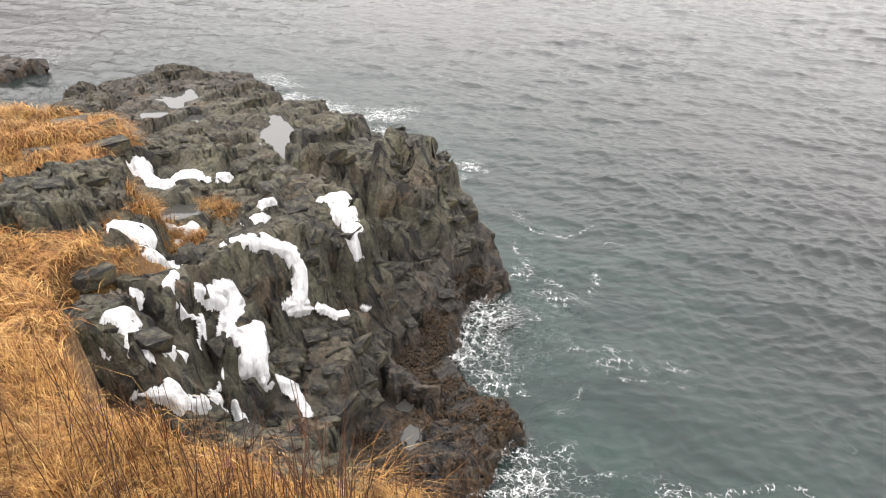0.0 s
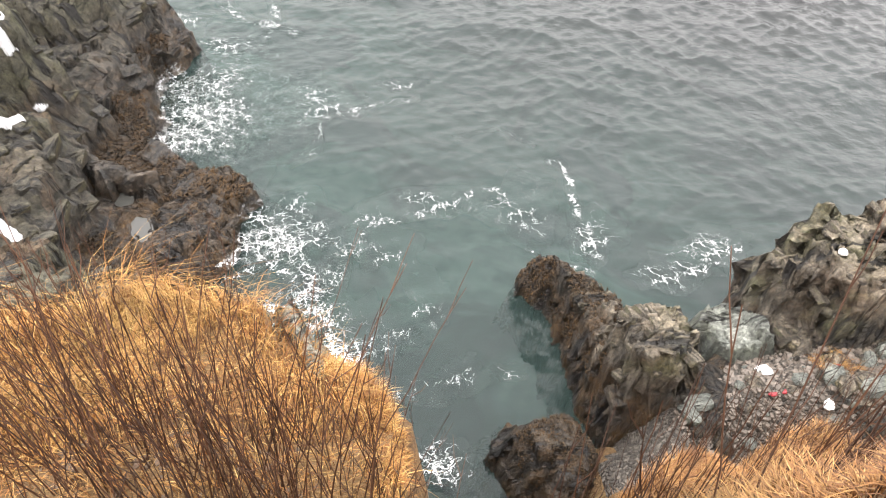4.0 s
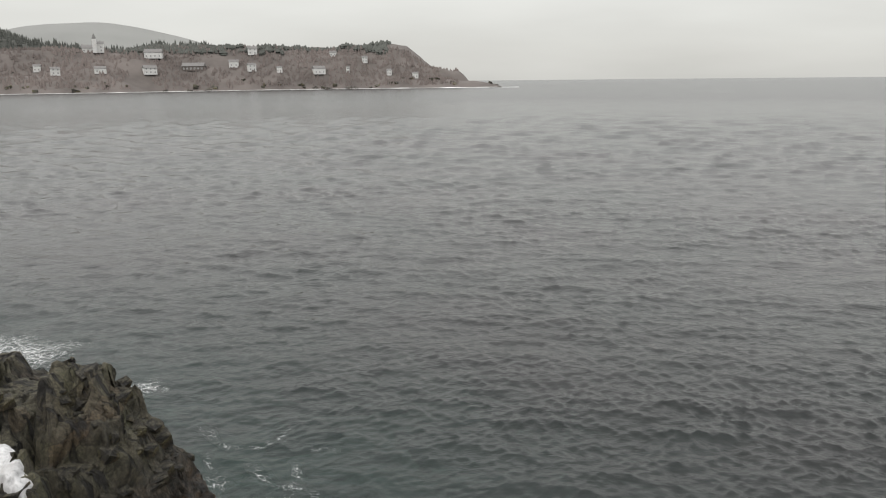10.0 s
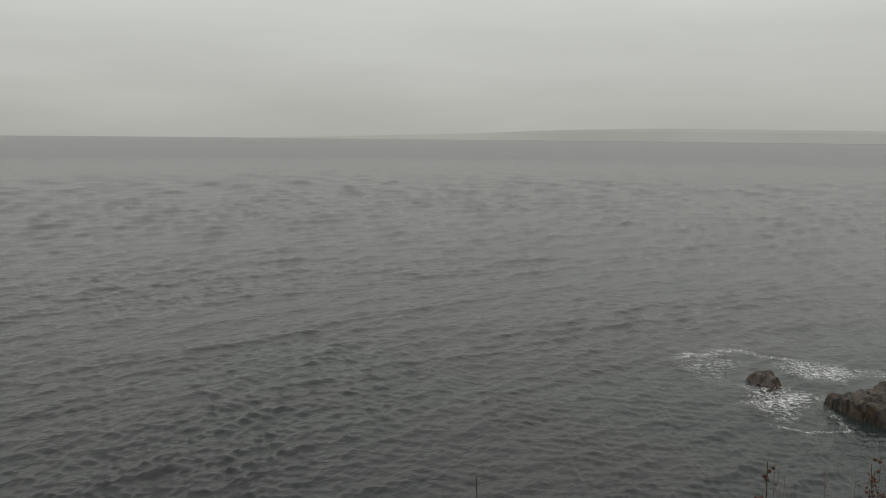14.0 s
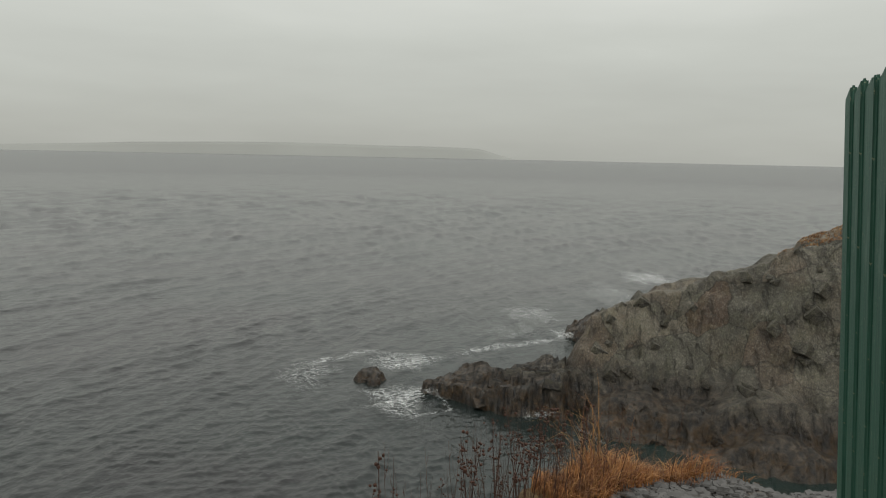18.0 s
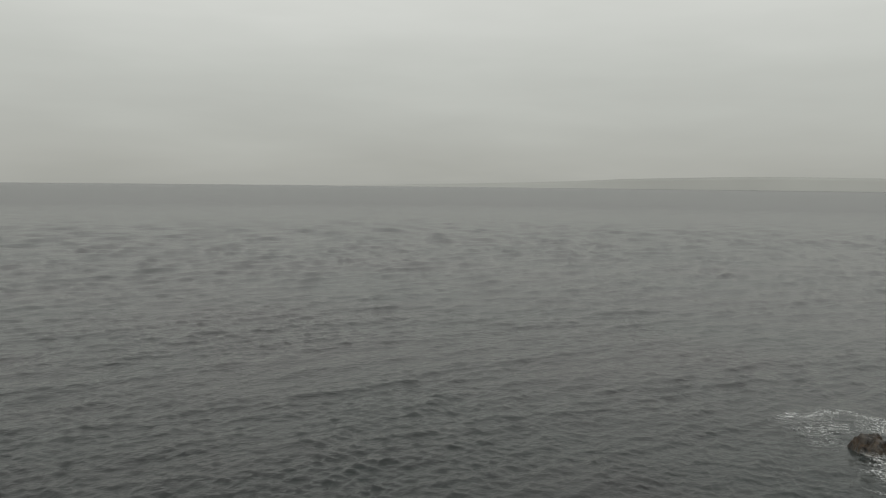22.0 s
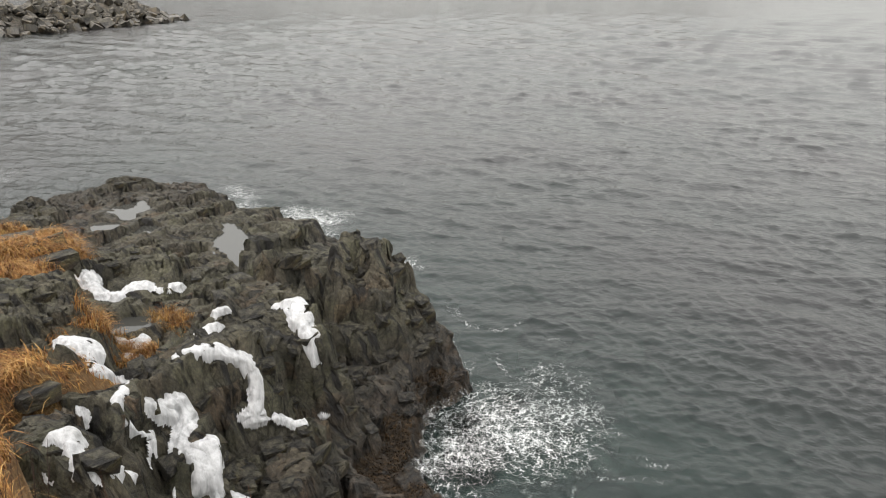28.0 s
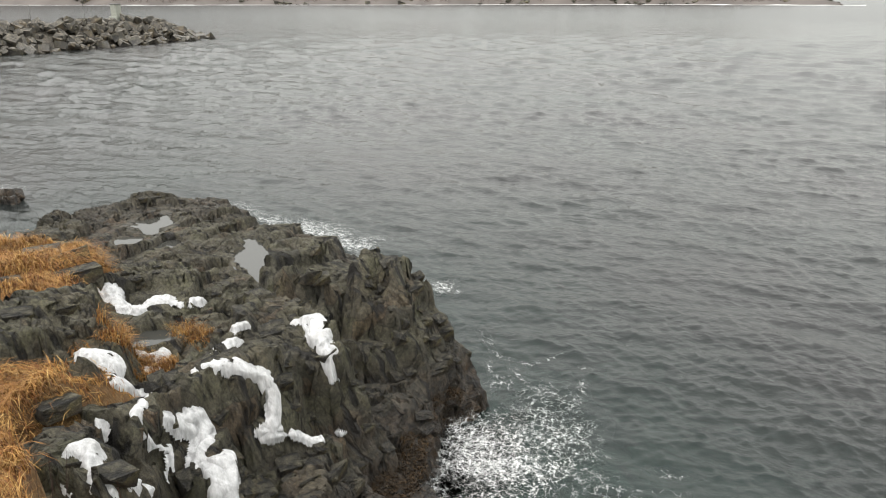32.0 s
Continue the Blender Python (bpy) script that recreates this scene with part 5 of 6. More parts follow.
def tube(bm, pts, r0, r1):
    rings = []
    for i, p in enumerate(pts):
        d = (pts[min(i + 1, len(pts) - 1)] - pts[max(i - 1, 0)]).normalized()
        u = d.orthogonal().normalized()
        v = d.cross(u)
        r = r0 + (r1 - r0) * i / (len(pts) - 1)
        rings.append([bm.verts.new(p + u * r * math.cos(a) + v * r * math.sin(a)) for a in (0, 2.094, 4.189)])
    for a, b2 in zip(rings, rings[1:]):
        for k in range(3):
            bm.faces.new((a[k], a[(k + 1) % 3], b2[(k + 1) % 3], b2[k]))


def stem_mesh(seed, heads=False):
    rng = random.Random(seed)
    bm = bmesh.new()
    lean = Vector((rng.uniform(-0.06, 0.06), rng.uniform(-0.05, 0.05), 1)).normalized()
    pts = [Vector((0, 0, 0))]
    for k in range(7):
        pts.append(pts[-1] + (lean + Vector((rng.uniform(-0.045, 0.045), rng.uniform(-0.045, 0.045), 0))) * 0.143)
    tube(bm, pts, 0.006 if heads else 0.0034, 0.003 if heads else 0.0013)
    for k in range(rng.randint(1, 3)):
        i = rng.randint(2, 6)
        a = rng.uniform(0, 6.28)
        d = (lean + Vector((math.cos(a), math.sin(a), 0)) * 0.5).normalized()
        n = rng.uniform(0.1, 0.28)
        tube(bm, [pts[i], pts[i] + d * n * 0.5, pts[i] + (d + lean * 0.5).normalized() * n], 0.002, 0.0009)
    if heads:
        for k in range(14):
            p = pts[-1] + Vector((rng.gauss(0, 0.03), rng.gauss(0, 0.03), rng.uniform(-0.4, 0.02)))
            bmesh.ops.create_icosphere(bm, subdivisions=1, radius=rng.uniform(0.009, 0.018), matrix=Matrix.Translation(p))
    me = bpy.data.meshes.new("stem")
    bm.to_mesh(me)
    bm.free()
    me.materials.append(SEED if heads else TWIG)
    return me


STEMS = [stem_mesh(200 + k) for k in range(8)]
HEADED = [stem_mesh(300 + k, True) for k in range(5)]


def shrub(x, y, count, size, spread, label, headed=0.0, height=ground_height):
    rng = random.Random(int(x * 91 + y * 733))
    z = float(height(np.array([x]), np.array([y]))[0])
    base = new("bare_shrub")
    base.location = (x, y, z)
    for k in range(count):
        dx, dy = rng.gauss(0, spread), rng.gauss(0, spread)
        dz = float(height(np.array([x + dx]), np.array([y + dy]))[0]) - z
        ob = new("stem", rng.choice(HEADED if rng.random() < headed else STEMS))
        ob.parent = base
        s = rng.uniform(*size)
        ob.matrix_basis = pose(dx, dy, dz - 0.02, rng.gauss(0, 4) - dy * 20, rng.gauss(0, 4) + dx * 20, rng.uniform(0, 360)) @ Matrix.Diagonal((s, s, s, 1))
    return tagged(base, label, "shrub", "bare shrubs on the bank")


rng = random.Random(31)
for x, y, n, lo, hi in ((-0.75, 2.35, 34, 0.7, 1.3), (-1.15, 2.4, 36, 0.8, 1.4), (-1.65, 2.6, 30, 0.7, 1.35), (-2.2, 2.8, 26, 0.7, 1.3), (-0.5, 2.75, 16, 0.5, 1.0), (-2.8, 3.2, 18, 0.6, 1.1), (-1.4, 3.4, 16, 0.5, 0.95), (-3.4, 3.0, 16, 0.7, 1.2),
                        (-0.3, 1.9, 16, 0.8, 1.3), (-0.9, 1.8, 24, 0.9, 1.4), (-1.5, 1.9, 24, 0.9, 1.4), (-2.1, 2.1, 20, 0.8, 1.3), (-2.7, 2.4, 16, 0.8, 1.3), (-4.2, 3.3, 14, 0.6, 1.1), (-3.0, 4.2, 12, 0.5, 0.9), (-4.9, 3.0, 12, 0.6, 1.1), (-5.4, 3.6, 10, 0.5, 0.9), (-2.1, 4.4, 12, 0.5, 0.9)):
    shrub(x, y, int(n * 1.3), (lo * 1.45, hi * 1.5), 0.32, "bare red-brown shrub stems rising from dry grass")
for x, y, n, lo, hi in ((0.75, 1.75, 6, 0.8, 1.3), (1.15, 1.7, 9, 0.9, 1.4), (1.6, 1.75, 11, 0.9, 1.4), (2.1, 1.85, 11, 0.9, 1.4), (2.6, 1.95, 10, 0.9, 1.4), (3.1, 2.1, 10, 0.9, 1.4), (1.6, 1.9, 8, 0.7, 1.3), (2.7, 2.4, 9, 0.7, 1.2), (3.3, 2.7, 9, 0.7, 1.2), (3.9, 3.0, 8, 0.7, 1.2), (0.35, 2.2, 5, 0.6, 1.2), (0.9, 2.5, 6, 0.6, 1.3), (1.3, 2.4, 9, 0.6, 1.2), (1.9, 2.6, 9, 0.7, 1.2), (2.5, 2.9, 8, 0.7, 1.2), (3.0, 3.0, 8, 0.7, 1.2), (3.6, 3.6, 7, 0.6, 1.1), (4.2, 3.6, 6, 0.6, 1.0), (2.2, 2.2, 7, 0.6, 1.1)):
    shrub(x, y, n, (lo * 1.35, hi * 1.35), 0.2, "sparse bare shrub stems above the cove")
for x, y, n in ((2.9, 1.15, 6), (3.3, 1.1, 8), (3.7, 1.0, 10), (4.1, 0.95, 12), (4.4, 0.9, 14), (4.65, 0.8, 16), (5.0, 0.7, 18), (4.9, 0.55, 14), (5.15, 0.45, 22), (5.35, 0.35, 22), (5.6, 0.15, 16), (5.85, -0.05, 10), (6.1, -0.4, 6)):
    shrub(x, y, int(n * 1.1), (0.3, 0.76), 0.2, "dead weed stalks with dark seed heads", 0.4)

# ---- green board fence ----
def fence_material():
    n = Nodes("green_painted_board")
    grain = n.noise(4.0, n.coords((20, 20, 0.35)), 8, 0.65)
    wear = n.noise(2.2, n.coords((3, 3, 0.8)), 6)
    col = n.ramp(grain, (0.32, (0.010, 0.050, 0.033)), (0.55, (0.032, 0.118, 0.08)), (0.72, (0.085, 0.20, 0.15)))
    col = n.mix(n.grade(wear, 0.6, 0.68, 0, 0.7), col, (0.16, 0.25, 0.2))
    col = n.mix(n.grade(n.noise(60, None, 3), 0.68, 0.72, 0, 0.7), col, (0.3, 0.33, 0.22))
    return n.done(col, 0.6, n.bump(grain, 0.7, 0.008))


FENCE_GREEN = fence_material()
fence = new("board_fence")
fence.matrix_world = pose(3.1, -0.985, 7.3, -3.4)
for k in range(17):
    x = -0.135 * k
    bm = box_bm(0.155, 0.022, 2.46, (0, 0, 1.24))
    for v in bm.verts:
        if v.co.z > 2 and v.co.x > 0:
            v.co.z -= 0.035
    bmesh.ops.bevel(bm, geom=bm.edges[:], offset=0.007, segments=2, affect="EDGES")
    ob = part("board", bm, FENCE_GREEN, fence)
    ob.matrix_basis = pose(x, -0.17 * x + (0.006 if k % 2 else -0.006), 0.01 * math.sin(k * 2.3), 0, 0.3 * math.sin(k), -9.6)
for k, x in enumerate((-0.4, -2.1)):
    part("post", box_bm(0.09, 0.09, 2.1, (x, -0.17 * x - 0.065, 1.05), 0.008), FENCE_GREEN, fence)
for z in (0.5, 1.75):
    ob = part("rail", box_bm(2.0, 0.045, 0.09, (0, 0, 0), 0.006), FENCE_GREEN, fence)
    ob.matrix_basis = pose(-1.25, 0.212 - 0.04, z, 0, 0, -9.6)
part("footing", box_bm(0.07, 0.12, 0.5, (0.09, 0.05, 0.45), 0.008), plain("pale_green_wood", (0.22, 0.33, 0.28), 0.7, 8, 0.2), fence, "weathered pale green footing")
tagged(fence, "dark green painted vertical board fence on gravel", "fence")

# ---- gravel ----
def chip_field(name, count, region, material, label, size=(0.02, 0.08)):
    rs = np.random.RandomState(44)
    x, y = pick_in([(0, 0, region)], (min(p[0] for p in region), max(p[0] for p in region), min(p[1] for p in region), max(p[1] for p in region)))(rs, count)
    z = ground_height(x, y)
    V, F = [], []
    for i in range(count):
        s, a, t = rs.uniform(*size), rs.uniform(0, 6.28), rs.uniform(-0.4, 0.4)
        o = len(V)
        h = s * 0.28
        for k in range(5):
            b2 = a + k * 1.2566
            r = s * rs.uniform(0.6, 1.0)
            dx, dy = r * math.cos(b2), r * math.sin(b2)
            V += [(x[i] + dx, y[i] + dy, z[i] + t * dx - h * 0.2), (x[i] + dx * 0.85, y[i] + dy * 0.85, z[i] + t * dx + h)]
        F.append([o + 1, o + 3, o + 5, o + 7, o + 9])
        for k in range(5):
            j = (k + 1) % 5
            F.append([o + 2 * k, o + 2 * j, o + 2 * j + 1, o + 2 * k + 1])
    return tagged(mesh_object(name, V, F, material), label, "gravel", kind="stuff")


CHIP = plain("slate_chip", (0.098, 0.094, 0.09), 0.6, 9, 0.3, island=0.7)
chip_field("slate_gravel", 7500, [(3.2, -0.7), (5.0, 0.0), (6.0, -0.3), (6.3, -1.6), (3.6, -2.2)], CHIP, "loose grey slate chips on the path", (0.015, 0.055))
chip_field("bank_stones", 160, [(-2.6, 2.0), (-0.9, 1.8), (-0.7, 2.6), (-2.4, 3.0)], plain("brown_litter", (0.13, 0.09, 0.06), 0.9, 9, 0.3, island=0.5), "small flat stones and litter between the stems", (0.015, 0.05))
chip_field("cove_gravel", 2600, [(3.3, 5.0), (4.2, 6.6), (6.4, 6.8), (6.6, 5.0), (4.6, 4.6)], plain("cove_pebble", (0.14, 0.115, 0.092), 0.6, 9, 0.4, island=0.6), "mixed brown and grey pebbles on the cove beach", (0.02, 0.06))

# ---- beach litter ----
LITTER_RED = plain("red_plastic", (0.24, 0.02, 0.025), 0.35, 12, 0.15)
LITTER_WHITE = plain("white_plastic", (0.8, 0.8, 0.78), 0.4, 12, 0.08)


def litter_lump(name, x, y, size, material, label, seed):
    ob = new(name, block_mesh(name, seed, material, 1.3, 0.7, True))
    z = float(max(ground_height(np.array([x]), np.array([y]))[0], butt_h(np.array([x]), np.array([y]))[0]))
    ob.matrix_world = pose(x, y, z + size * 0.2, 12, 8, seed * 37) @ Matrix.Diagonal((size, size, size, 1))
    tagged(ob, label, "litter", "litter on the beach")


litter_lump('float', 4.57, 5.80, 0.2, LITTER_WHITE, 'white plastic float on the beach', 500)
litter_lump('litter_scrap', 4.48, 5.31, 0.09, LITTER_RED, 'red plastic scrap among stones', 501)
litter_lump('litter_scrap', 4.63, 5.32, 0.07, LITTER_RED, 'red plastic scrap among stones', 502)
litter_lump('litter_scrap', 5.79, 5.74, 0.1, LITTER_RED, 'red rope tangle on the beach', 503)
litter_lump('litter_scrap', 5.41, 5.65, 0.08, LITTER_RED, 'red plastic scrap among stones', 504)
litter_lump('litter_scrap', 3.79, 4.53, 0.09, LITTER_RED, 'red plastic scrap in the grass', 505)
litter_lump('litter_scrap', 5.53, 6.85, 0.12, LITTER_WHITE, 'white plastic scrap on rock', 506)
litter_lump('litter_scrap', 5.05, 5.05, 0.16, LITTER_WHITE, 'white plastic sheet scrap', 507)
litter_lump('litter_scrap', 5.72, 5.10, 0.3, LITTER_WHITE, 'white plastic sheet scrap', 508)


# ---- far shore ----
FAR_STEP = 5.0
# no fog in between: the far land wears haze-paled colours
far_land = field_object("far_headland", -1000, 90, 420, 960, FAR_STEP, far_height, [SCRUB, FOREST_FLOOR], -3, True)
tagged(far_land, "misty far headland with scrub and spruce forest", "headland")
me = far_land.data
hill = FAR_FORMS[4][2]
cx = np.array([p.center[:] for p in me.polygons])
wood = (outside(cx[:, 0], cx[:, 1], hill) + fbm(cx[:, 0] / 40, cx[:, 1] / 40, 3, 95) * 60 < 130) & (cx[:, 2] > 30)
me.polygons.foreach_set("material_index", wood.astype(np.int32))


def tree_stuff(name, count, keep, size, material, label, rs, pointed=True, box=(-1000, 60, 480, 950)):
    """Many small trees in one mesh: stacked cones, or ragged clumps."""
    V, F = [], []
    n = 0
    while n < count:
        x, y = rs.uniform(box[0], box[1], 4000), rs.uniform(box[2], box[3], 4000)
        z = far_height(x, y)
        for i in np.nonzero(keep(x, y, z))[0]:
            h = rs.uniform(*size)
            squat = not pointed and size[1] < 6
            tiers = 3 if pointed else 1 if squat else 2
            for t in range(tiers):
                o = len(V)
                r = h * (0.22 - 0.05 * t) if pointed else h * rs.uniform(0.7, 1.1) * 0.65
                zb = z[i] + h * (0.08 + 0.27 * t if pointed else -0.3 if squat else 0.28 * t - 0.15)
                top = zb + h * (0.42 if pointed else 1.25 if squat else 0.62)
                for k in range(5):
                    a = k * 1.2566 + rs.uniform(0, 1)
                    q = r * rs.uniform(0.7, 1.15)
                    V.append((x[i] + q * math.cos(a), y[i] + q * math.sin(a), zb + rs.uniform(-0.05, 0.05) * h))
                V.append((x[i] + rs.uniform(-0.1, 0.1) * h * (not pointed), y[i], top))
                F += [[o + k, o + (k + 1) % 5, o + 5] for k in range(5)]
            n += 1
            if n >= count:
                break
    return tagged(mesh_object(name, V, F, material), label, "trees", kind="stuff")


rs = np.random.RandomState(77)
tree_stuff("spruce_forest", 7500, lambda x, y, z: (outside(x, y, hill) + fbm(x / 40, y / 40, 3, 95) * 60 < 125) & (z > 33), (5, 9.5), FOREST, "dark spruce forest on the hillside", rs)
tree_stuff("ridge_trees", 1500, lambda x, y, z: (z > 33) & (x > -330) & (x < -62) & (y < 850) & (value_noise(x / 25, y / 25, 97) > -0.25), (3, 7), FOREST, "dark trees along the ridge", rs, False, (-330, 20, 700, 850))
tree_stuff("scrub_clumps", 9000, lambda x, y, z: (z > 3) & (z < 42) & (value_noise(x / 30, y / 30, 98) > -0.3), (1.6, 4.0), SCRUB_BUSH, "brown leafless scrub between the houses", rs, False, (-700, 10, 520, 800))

for k in range(70):
    x = rng.uniform(-560, 55)
    y = float(np.interp(x, [-560, -443, -296, -180, -60, 55], [508, 566, 624, 698, 736, 738])) + rng.uniform(-2, 10)
    s = rng.uniform(2.0, 5.5)
    ob = new("shore_rock", rng.choice(SLABS))
    ob.parent = far_land
    ob.matrix_world = pose(x, y, max(0.2, float(far_height(np.array([x]), np.array([y]))[0])), rng.uniform(-20, 20), rng.uniform(-20, 20), rng.uniform(0, 360)) @ Matrix.Diagonal((s, s, s, 1))

# surf along the far shore
pts = [(-760, 440), (-600, 490), (-505, 519), (-443, 560), (-375, 586), (-296, 617), (-240, 655), (-180, 690), (-116, 716), (-60, 730), (0, 735), (45, 728), (66, 726)]
for (ax, ay), (bx, by) in zip(pts, pts[1:]):
    n = 26
    P = []
    for i in range(n):
        x, y = ax + (bx - ax) * i / (n - 1), ay + (by - ay) * i / (n - 1)
        # step seaward until the land is under water
        d = math.hypot(x, y)
        for _ in range(40):
            if float(far_height(np.array([x]), np.array([y]))[0]) > 0.0:
                x, y = x * (1 - 3 / d), y * (1 - 3 / d)
            else:
                break
        w = 1.0 + 12 * max(0, noise.noise(Vector((x * 0.035, y * 0.035, 3))) - 0.05)
        P += [(x * (1 + 6 / d), y * (1 + 6 / d), 0.3), (x, y, 0.3 + 0.05 * w), (x * (1 - w / d), y * (1 - w / d), 0.2)]
    tagged(mesh_object("surf", P, grid_faces(n, 3), plain("white_surf", (0.8, 0.8, 0.79), 0.8, 0.5, 0.05), True), "white surf line breaking on the far shore", "surf", "far surf", "stuff")


# ---- houses ----
def house(x, y, width, kind, z=None):
    rng = random.Random(int(x * 7 + y))
    base = new("church" if kind == 3 else "house")
    if z is None:
        z = float(far_height(np.array([x]), np.array([y]))[0])
    face = math.degrees(math.atan2(x, y))
    base.matrix_world = pose(x, y, z - 0.8, 0, 0, -face + rng.uniform(-18, 18))
    w = width
    d = min(9.0, w * 0.7)
    h = {0: 4.2 + 1.2 * rng.random(), 1: 7.5, 2: 3.4, 3: 7.0}[kind]
    wall = {0: WALL_WHITE, 1: WALL_BLUE, 2: rng.choice([WALL_WHITE, SCRUB]), 3: WALL_WHITE}[kind]
    roof = {1: ROOF_TAN}.get(kind, ROOF)
    part("wall", box_bm(w, d, h + 0.8, (0, 0, (h + 0.8) / 2)), wall, base)
    bm = bmesh.new()
    e, rise, zt = 0.4, d * 0.36, h + 0.8
    a = [bm.verts.new(p) for p in ((-w / 2 - e, -d / 2 - e, zt), (w / 2 + e, -d / 2 - e, zt), (w / 2 + e, d / 2 + e, zt), (-w / 2 - e, d / 2 + e, zt), (-w / 2 - e, 0, zt + rise), (w / 2 + e, 0, zt + rise))]
    for f in ((0, 1, 5, 4), (2, 3, 4, 5), (1, 2, 5), (3, 0, 4), (3, 2, 1, 0)):
        bm.faces.new([a[k] for k in f])
    part("roof", bm, roof, base)
    floors = 2 if h > 4.6 else 1
    cols = max(2, int(w / 3.2))
    for fl in range(floors):
        for c in range(cols):
            wx, ww = -w / 2 + (c + 0.5) * w / cols, 1.0 if kind != 1 else 1.7
            win = part("window", box_bm(ww + 0.3, 0.12, 1.5, (wx, -d / 2 - 0.02, 2.2 + fl * 2.8)), WALL_WHITE, base)
            part("pane", box_bm(ww, 0.06, 1.2, (wx, -d / 2 - 0.07, 2.2 + fl * 2.8)), GLASS, win)
    part("chimney", box_bm(0.7, 0.7, 1.8, (w * 0.2, 0.3, zt + rise * 0.9)), ROOF, base)
    if kind == 3:
        part("tower", box_bm(3.4, 3.4, 12, (-w / 2 + 1.7, -d / 2 - 1.2, 6)), WALL_WHITE, base)
        bm = bmesh.new()
        bmesh.ops.create_cone(bm, cap_ends=True, segments=8, radius1=2.0, radius2=0.05, depth=5.0, matrix=Matrix.Translation((-w / 2 + 1.7, -d / 2 - 1.2, 14.4)))
        part("spire", bm, ROOF, base)
    names = {0: "white clapboard house with a grey roof on the far shore", 1: "long dark blue building with white windows and tan roof", 2: "low weathered house among brown scrub", 3: "white wooden church with a spire on the ridge"}
    tagged(base, names[kind], "church" if kind == 3 else "house", "" if kind == 3 else "village houses")


HOUSES = [
    (-518, 651, 16.2, 0), (-558, 639, 31.8, 0), (-542, 657, 15.3, 0), (-558, 630, 15.1, 0), (-574, 607, 30.0, 1), (-447, 642, 5.3, 0), (-409, 639, 22.7, 2), (-391, 641, 14.6, 0), (-349, 656, 10.0, 0), (-329, 646, 11.9, 0), (-269, 709, 26.1, 0), (-265, 686, 18.7, 0), (-233, 709, 33.5, 2), (-199, 719, 14.5, 0), (-186, 739, 14.8, 0), (-124, 740, 19.1, 0), (-182, 716, 12.2, 0), (-97, 747, 5.1, 0), (-58, 759, 8.0, 0), (-32, 748, 9.0, 0), (-114, 768, 11.6, 2), (-158, 724, 7.8, 0), (-295, 655, 15.1, 2), (-472, 648, 14.4, 2), (-510, 778, 13.9, 2), (-83, 770, 9.3, 0), (-403, 857, 8.5, 2),
]

for x, y, w, kind in HOUSES:
    house(x, y, w * 0.58, kind)
house(-313, 696, 9.0, 3, 35.0)
house(-322, 700, 14.0, 2, 35.0)


# ---- far hills, their mist painted in as pale colour ----
def misty_hill(name, az0, az1, dist, depth, crest, material, label):
    """A long hill: crest(u) gives its height, u from 0 to 1 along it."""
    P, rows, cols = [], 9, 70
    for i in range(rows):
        for j in range(cols):
            u = j / (cols - 1)
            a = radians(az0 + (az1 - az0) * u)
            d = dist + depth * (i / (rows - 1) - 0.5)
            z = crest(u) * (1 - abs(2 * i / (rows - 1) - 1)) - 1
            P.append((d * math.sin(a), d * math.cos(a), z))
    return tagged(mesh_object(name, P, grid_faces(rows, cols), material, True), label, "hill", kind="structure")


bell = lambda u, c, w: math.exp(-((u - c) / w) ** 2)
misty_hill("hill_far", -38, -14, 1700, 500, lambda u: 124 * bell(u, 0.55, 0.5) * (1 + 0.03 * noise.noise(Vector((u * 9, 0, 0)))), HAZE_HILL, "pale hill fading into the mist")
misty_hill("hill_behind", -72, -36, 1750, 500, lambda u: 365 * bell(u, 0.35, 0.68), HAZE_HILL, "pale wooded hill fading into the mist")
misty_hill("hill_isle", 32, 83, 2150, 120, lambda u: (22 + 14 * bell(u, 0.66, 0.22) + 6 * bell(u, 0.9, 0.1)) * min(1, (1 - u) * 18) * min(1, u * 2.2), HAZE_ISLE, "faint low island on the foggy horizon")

# ---- breakwater ----
ROCK_BREAK = rock_material("armour_stone", (0.015, 0.0142, 0.0125), (0.053, 0.049, 0.041), (0.12, 0.108, 0.09), 0.15, False, rust=0.25)
breakwater = new("breakwater")
breakwater.location = (-126, 100, 0)
core = bmesh.new()
vs = []
for y, w, z in ((-70, 8, 4.2), (-30, 8, 4.2), (20, 8, 4.2), (36, 6, 3.8), (44, 3, 1.5)):
    vs.append([core.verts.new((sx * k, y, zz)) for sx, k, zz in ((-1, w + 6, -2), (-1, w * 0.4, z), (1, w * 0.4, z), (1, w + 4, -2))])
for a, b2 in zip(vs, vs[1:]):
    for k in range(3):
        core.faces.new((a[k], a[k + 1], b2[k + 1], b2[k]))
core.faces.new(vs[-1])
part("core", core, ROCK_BREAK, breakwater)
STONES = [block_mesh("armour_stone", 400 + k, ROCK_BREAK, rng.uniform(1.0, 1.5), rng.uniform(0.55, 0.9), k % 2 == 0) for k in range(10)]
rb = random.Random(9)
for k in range(300):
    y = rb.uniform(-15, 44)
    end = max(0.0, (y - 30) / 14)
    u = rb.uniform(-0.15, 1.0)
    w0, top = 4.0 * (1 - 0.5 * end), 4.4 * (1 - 0.8 * end)
    x, z = (w0 + u * 8.0 * (1 - 0.2 * end), top * (1 - u)) if u > 0 else (rb.uniform(-3, w0), top)
    s = rb.uniform(1.0, 2.2)
    ob = new("armour_stone", rb.choice(STONES))
    ob.parent = breakwater
    ob.matrix_basis = pose(x, y, z - 0.1, rb.uniform(-35, 35), rb.uniform(-35, 35), rb.uniform(0, 360)) @ Matrix.Diagonal((s, s, s, 1))
tagged(breakwater, "breakwater of piled grey armour stones in the sea", "breakwater")
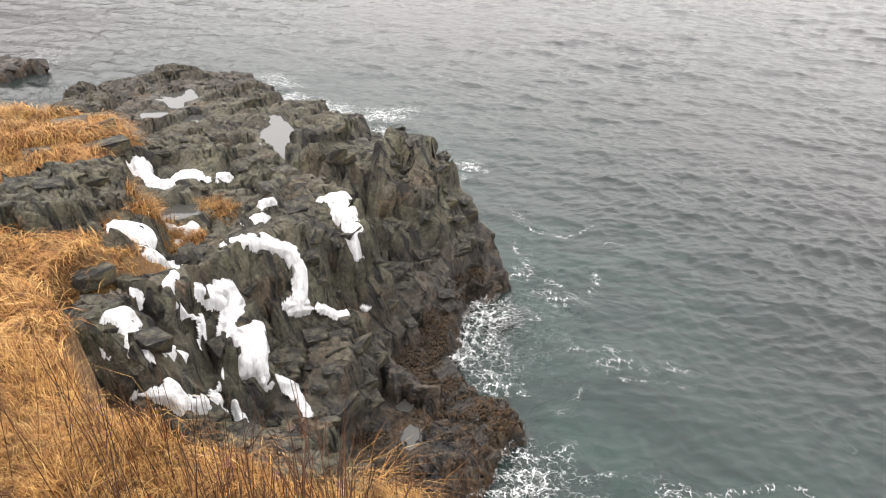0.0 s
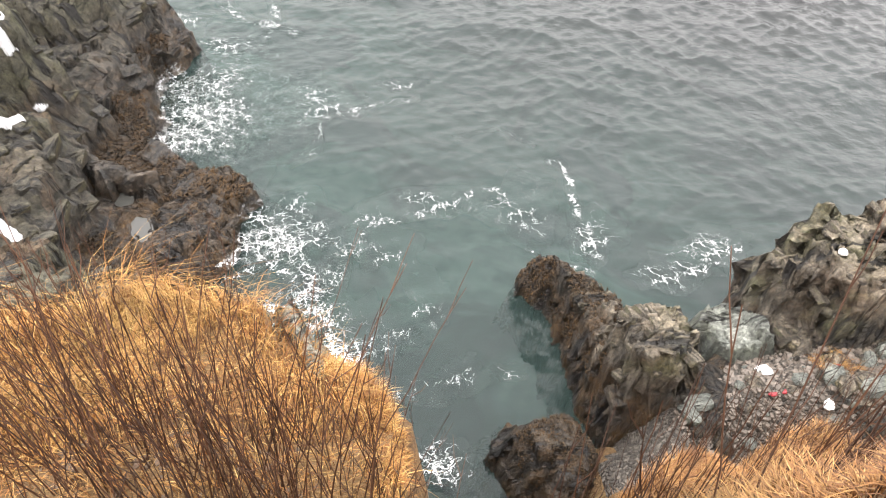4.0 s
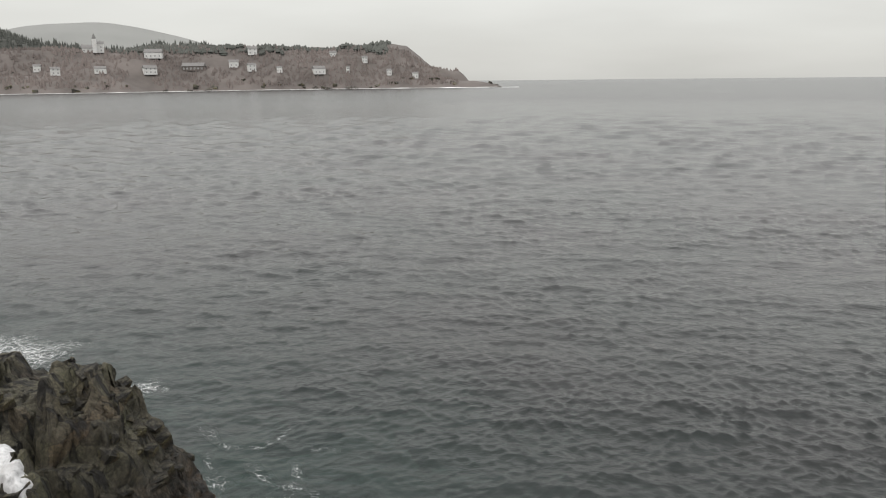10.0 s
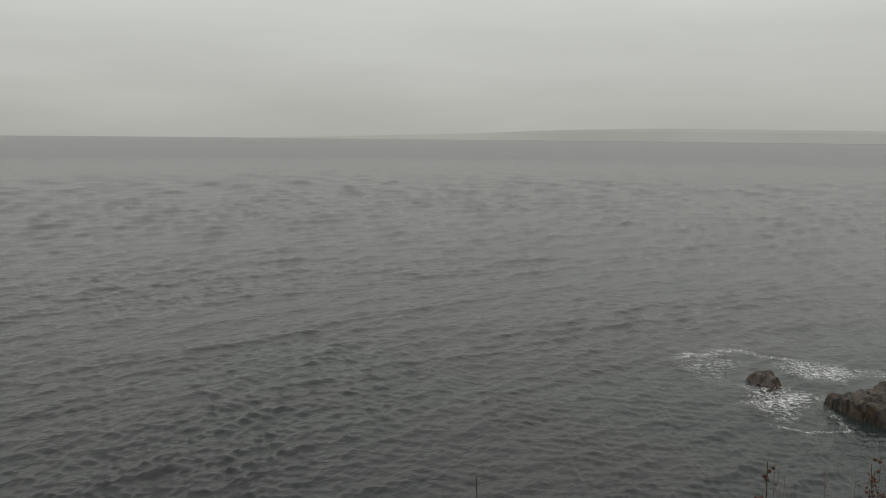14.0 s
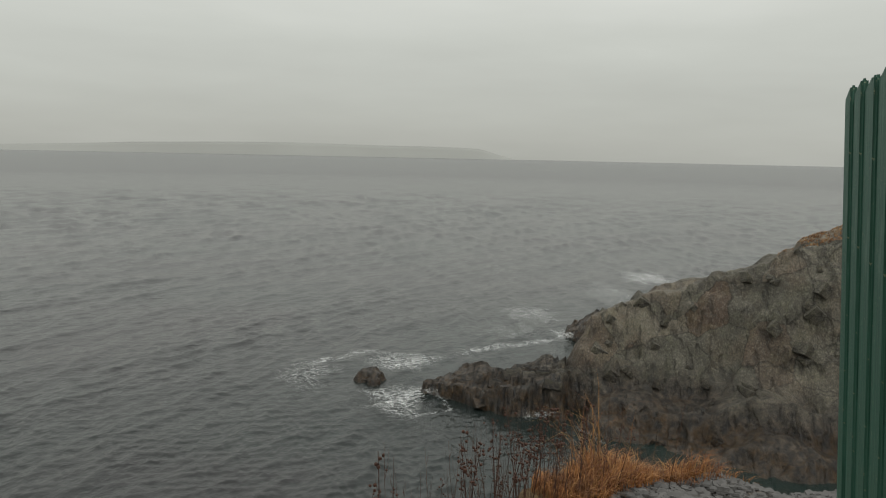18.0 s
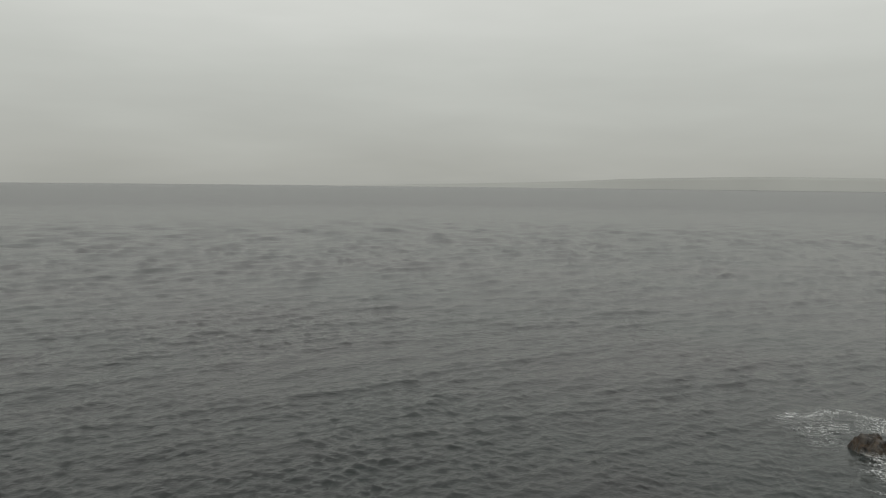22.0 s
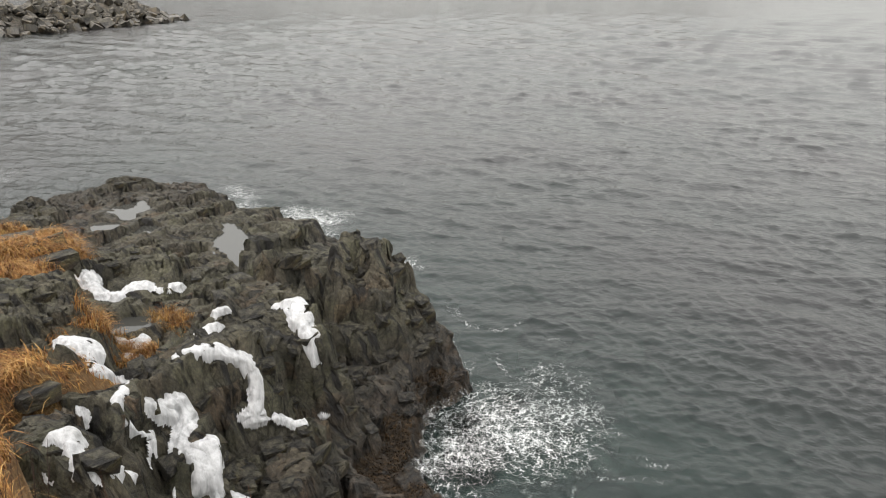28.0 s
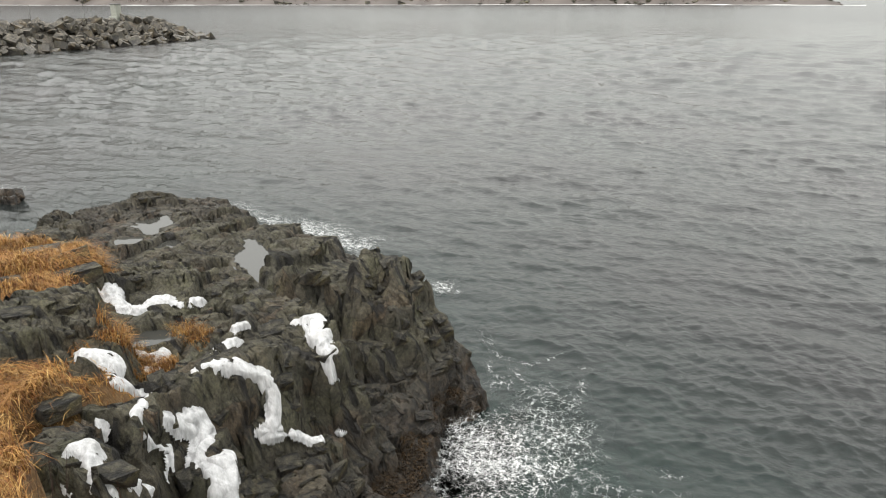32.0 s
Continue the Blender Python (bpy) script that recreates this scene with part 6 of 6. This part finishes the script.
beacon = new("beacon")
beacon.location = (-128, 126.5, 4.2)
GREY = plain("weathered_grey_paint", (0.30, 0.31, 0.27), 0.7, 3, 0.15)
part("plinth", box_bm(2.2, 2.2, 0.8, (0, 0, 0.4), 0.05), GREY, beacon)
part("cabinet", box_bm(1.5, 1.5, 2.4, (0, 0, 2.0), 0.05), GREY, beacon)
part("cap", box_bm(1.8, 1.8, 0.2, (0, 0, 3.3), 0.04), ROOF, beacon)
tagged(beacon, "grey-green navigation beacon on the breakwater", "beacon")
for x, y in ((-131, 108), (-129, 119)):
    bm = bmesh.new()
    tube(bm, [Vector((0, 0, 0)), Vector((0, 0, 3.6))], 0.09, 0.07)
    pole = new("marker_pole")
    pole.location = (x, y, 4.0)
    part("shaft", bm, ROOF, pole)
    tagged(pole, "thin marker pole standing on the breakwater", "pole", "marker poles")

# rust-coloured turf on the cliff top
grass_field("cliff_top_grass", 5000, pick_in([(0, 0, [(31.2, -7.6), (32.6, -6.8), (34.5, -7.2), (36, -9.6), (31, -12)])], (29, 36, -12, -4)), (0.08, 0.2), (0.01, 0.02), np.random.RandomState(3), "rust-orange turf along the cliff top", (0.5, -0.5), east_h, GRASS_BROWN)
grass_field("gravel_tufts", 2600, pick_in([(0, 0, [(6.0, -0.6), (6.6, -0.5), (7.2, -1.6), (6.5, -1.5)])], (5.8, 7.6, -1.9, -0.2)), (0.1, 0.25), (0.002, 0.004), np.random.RandomState(6), "small orange grass tufts in gravel", (0.5, -0.5), material=GRASS_RUST)


def motions():
    """The sea heaves and drifts; the foam washes to and fro with it."""
    rows = []
    for k in range(33):
        rows.append((float(k), pose(0.5 * math.sin(k * 0.9), -0.12 * k + 0.35 * math.sin(k * 1.3), 0.05 * math.sin(k * 1.05))))
    walk(sea, rows)
    for i, (ob, x, y, z, burst) in enumerate(foams):
        d = math.hypot(x, y)
        rows = []
        for k in range(0, 33, 2):
            s = 0.012 * d + 0.12
            # the swell that breaks late in the clip wells up and spreads from the cliff's foot
            back = min(1.0, max(0.0, (27.0 - k) / 3)) if burst else 0.0
            rows.append((float(k), pose(x - 0.9 * back + s * math.sin(k * 0.8 + i), y + s * math.sin(k * 1.1 + 2 * i), z - 0.75 * back + 0.02 * math.sin(k + i), 0, 0, 3 * math.sin(k * 0.7 + i))))
        walk(ob, rows)


motions()
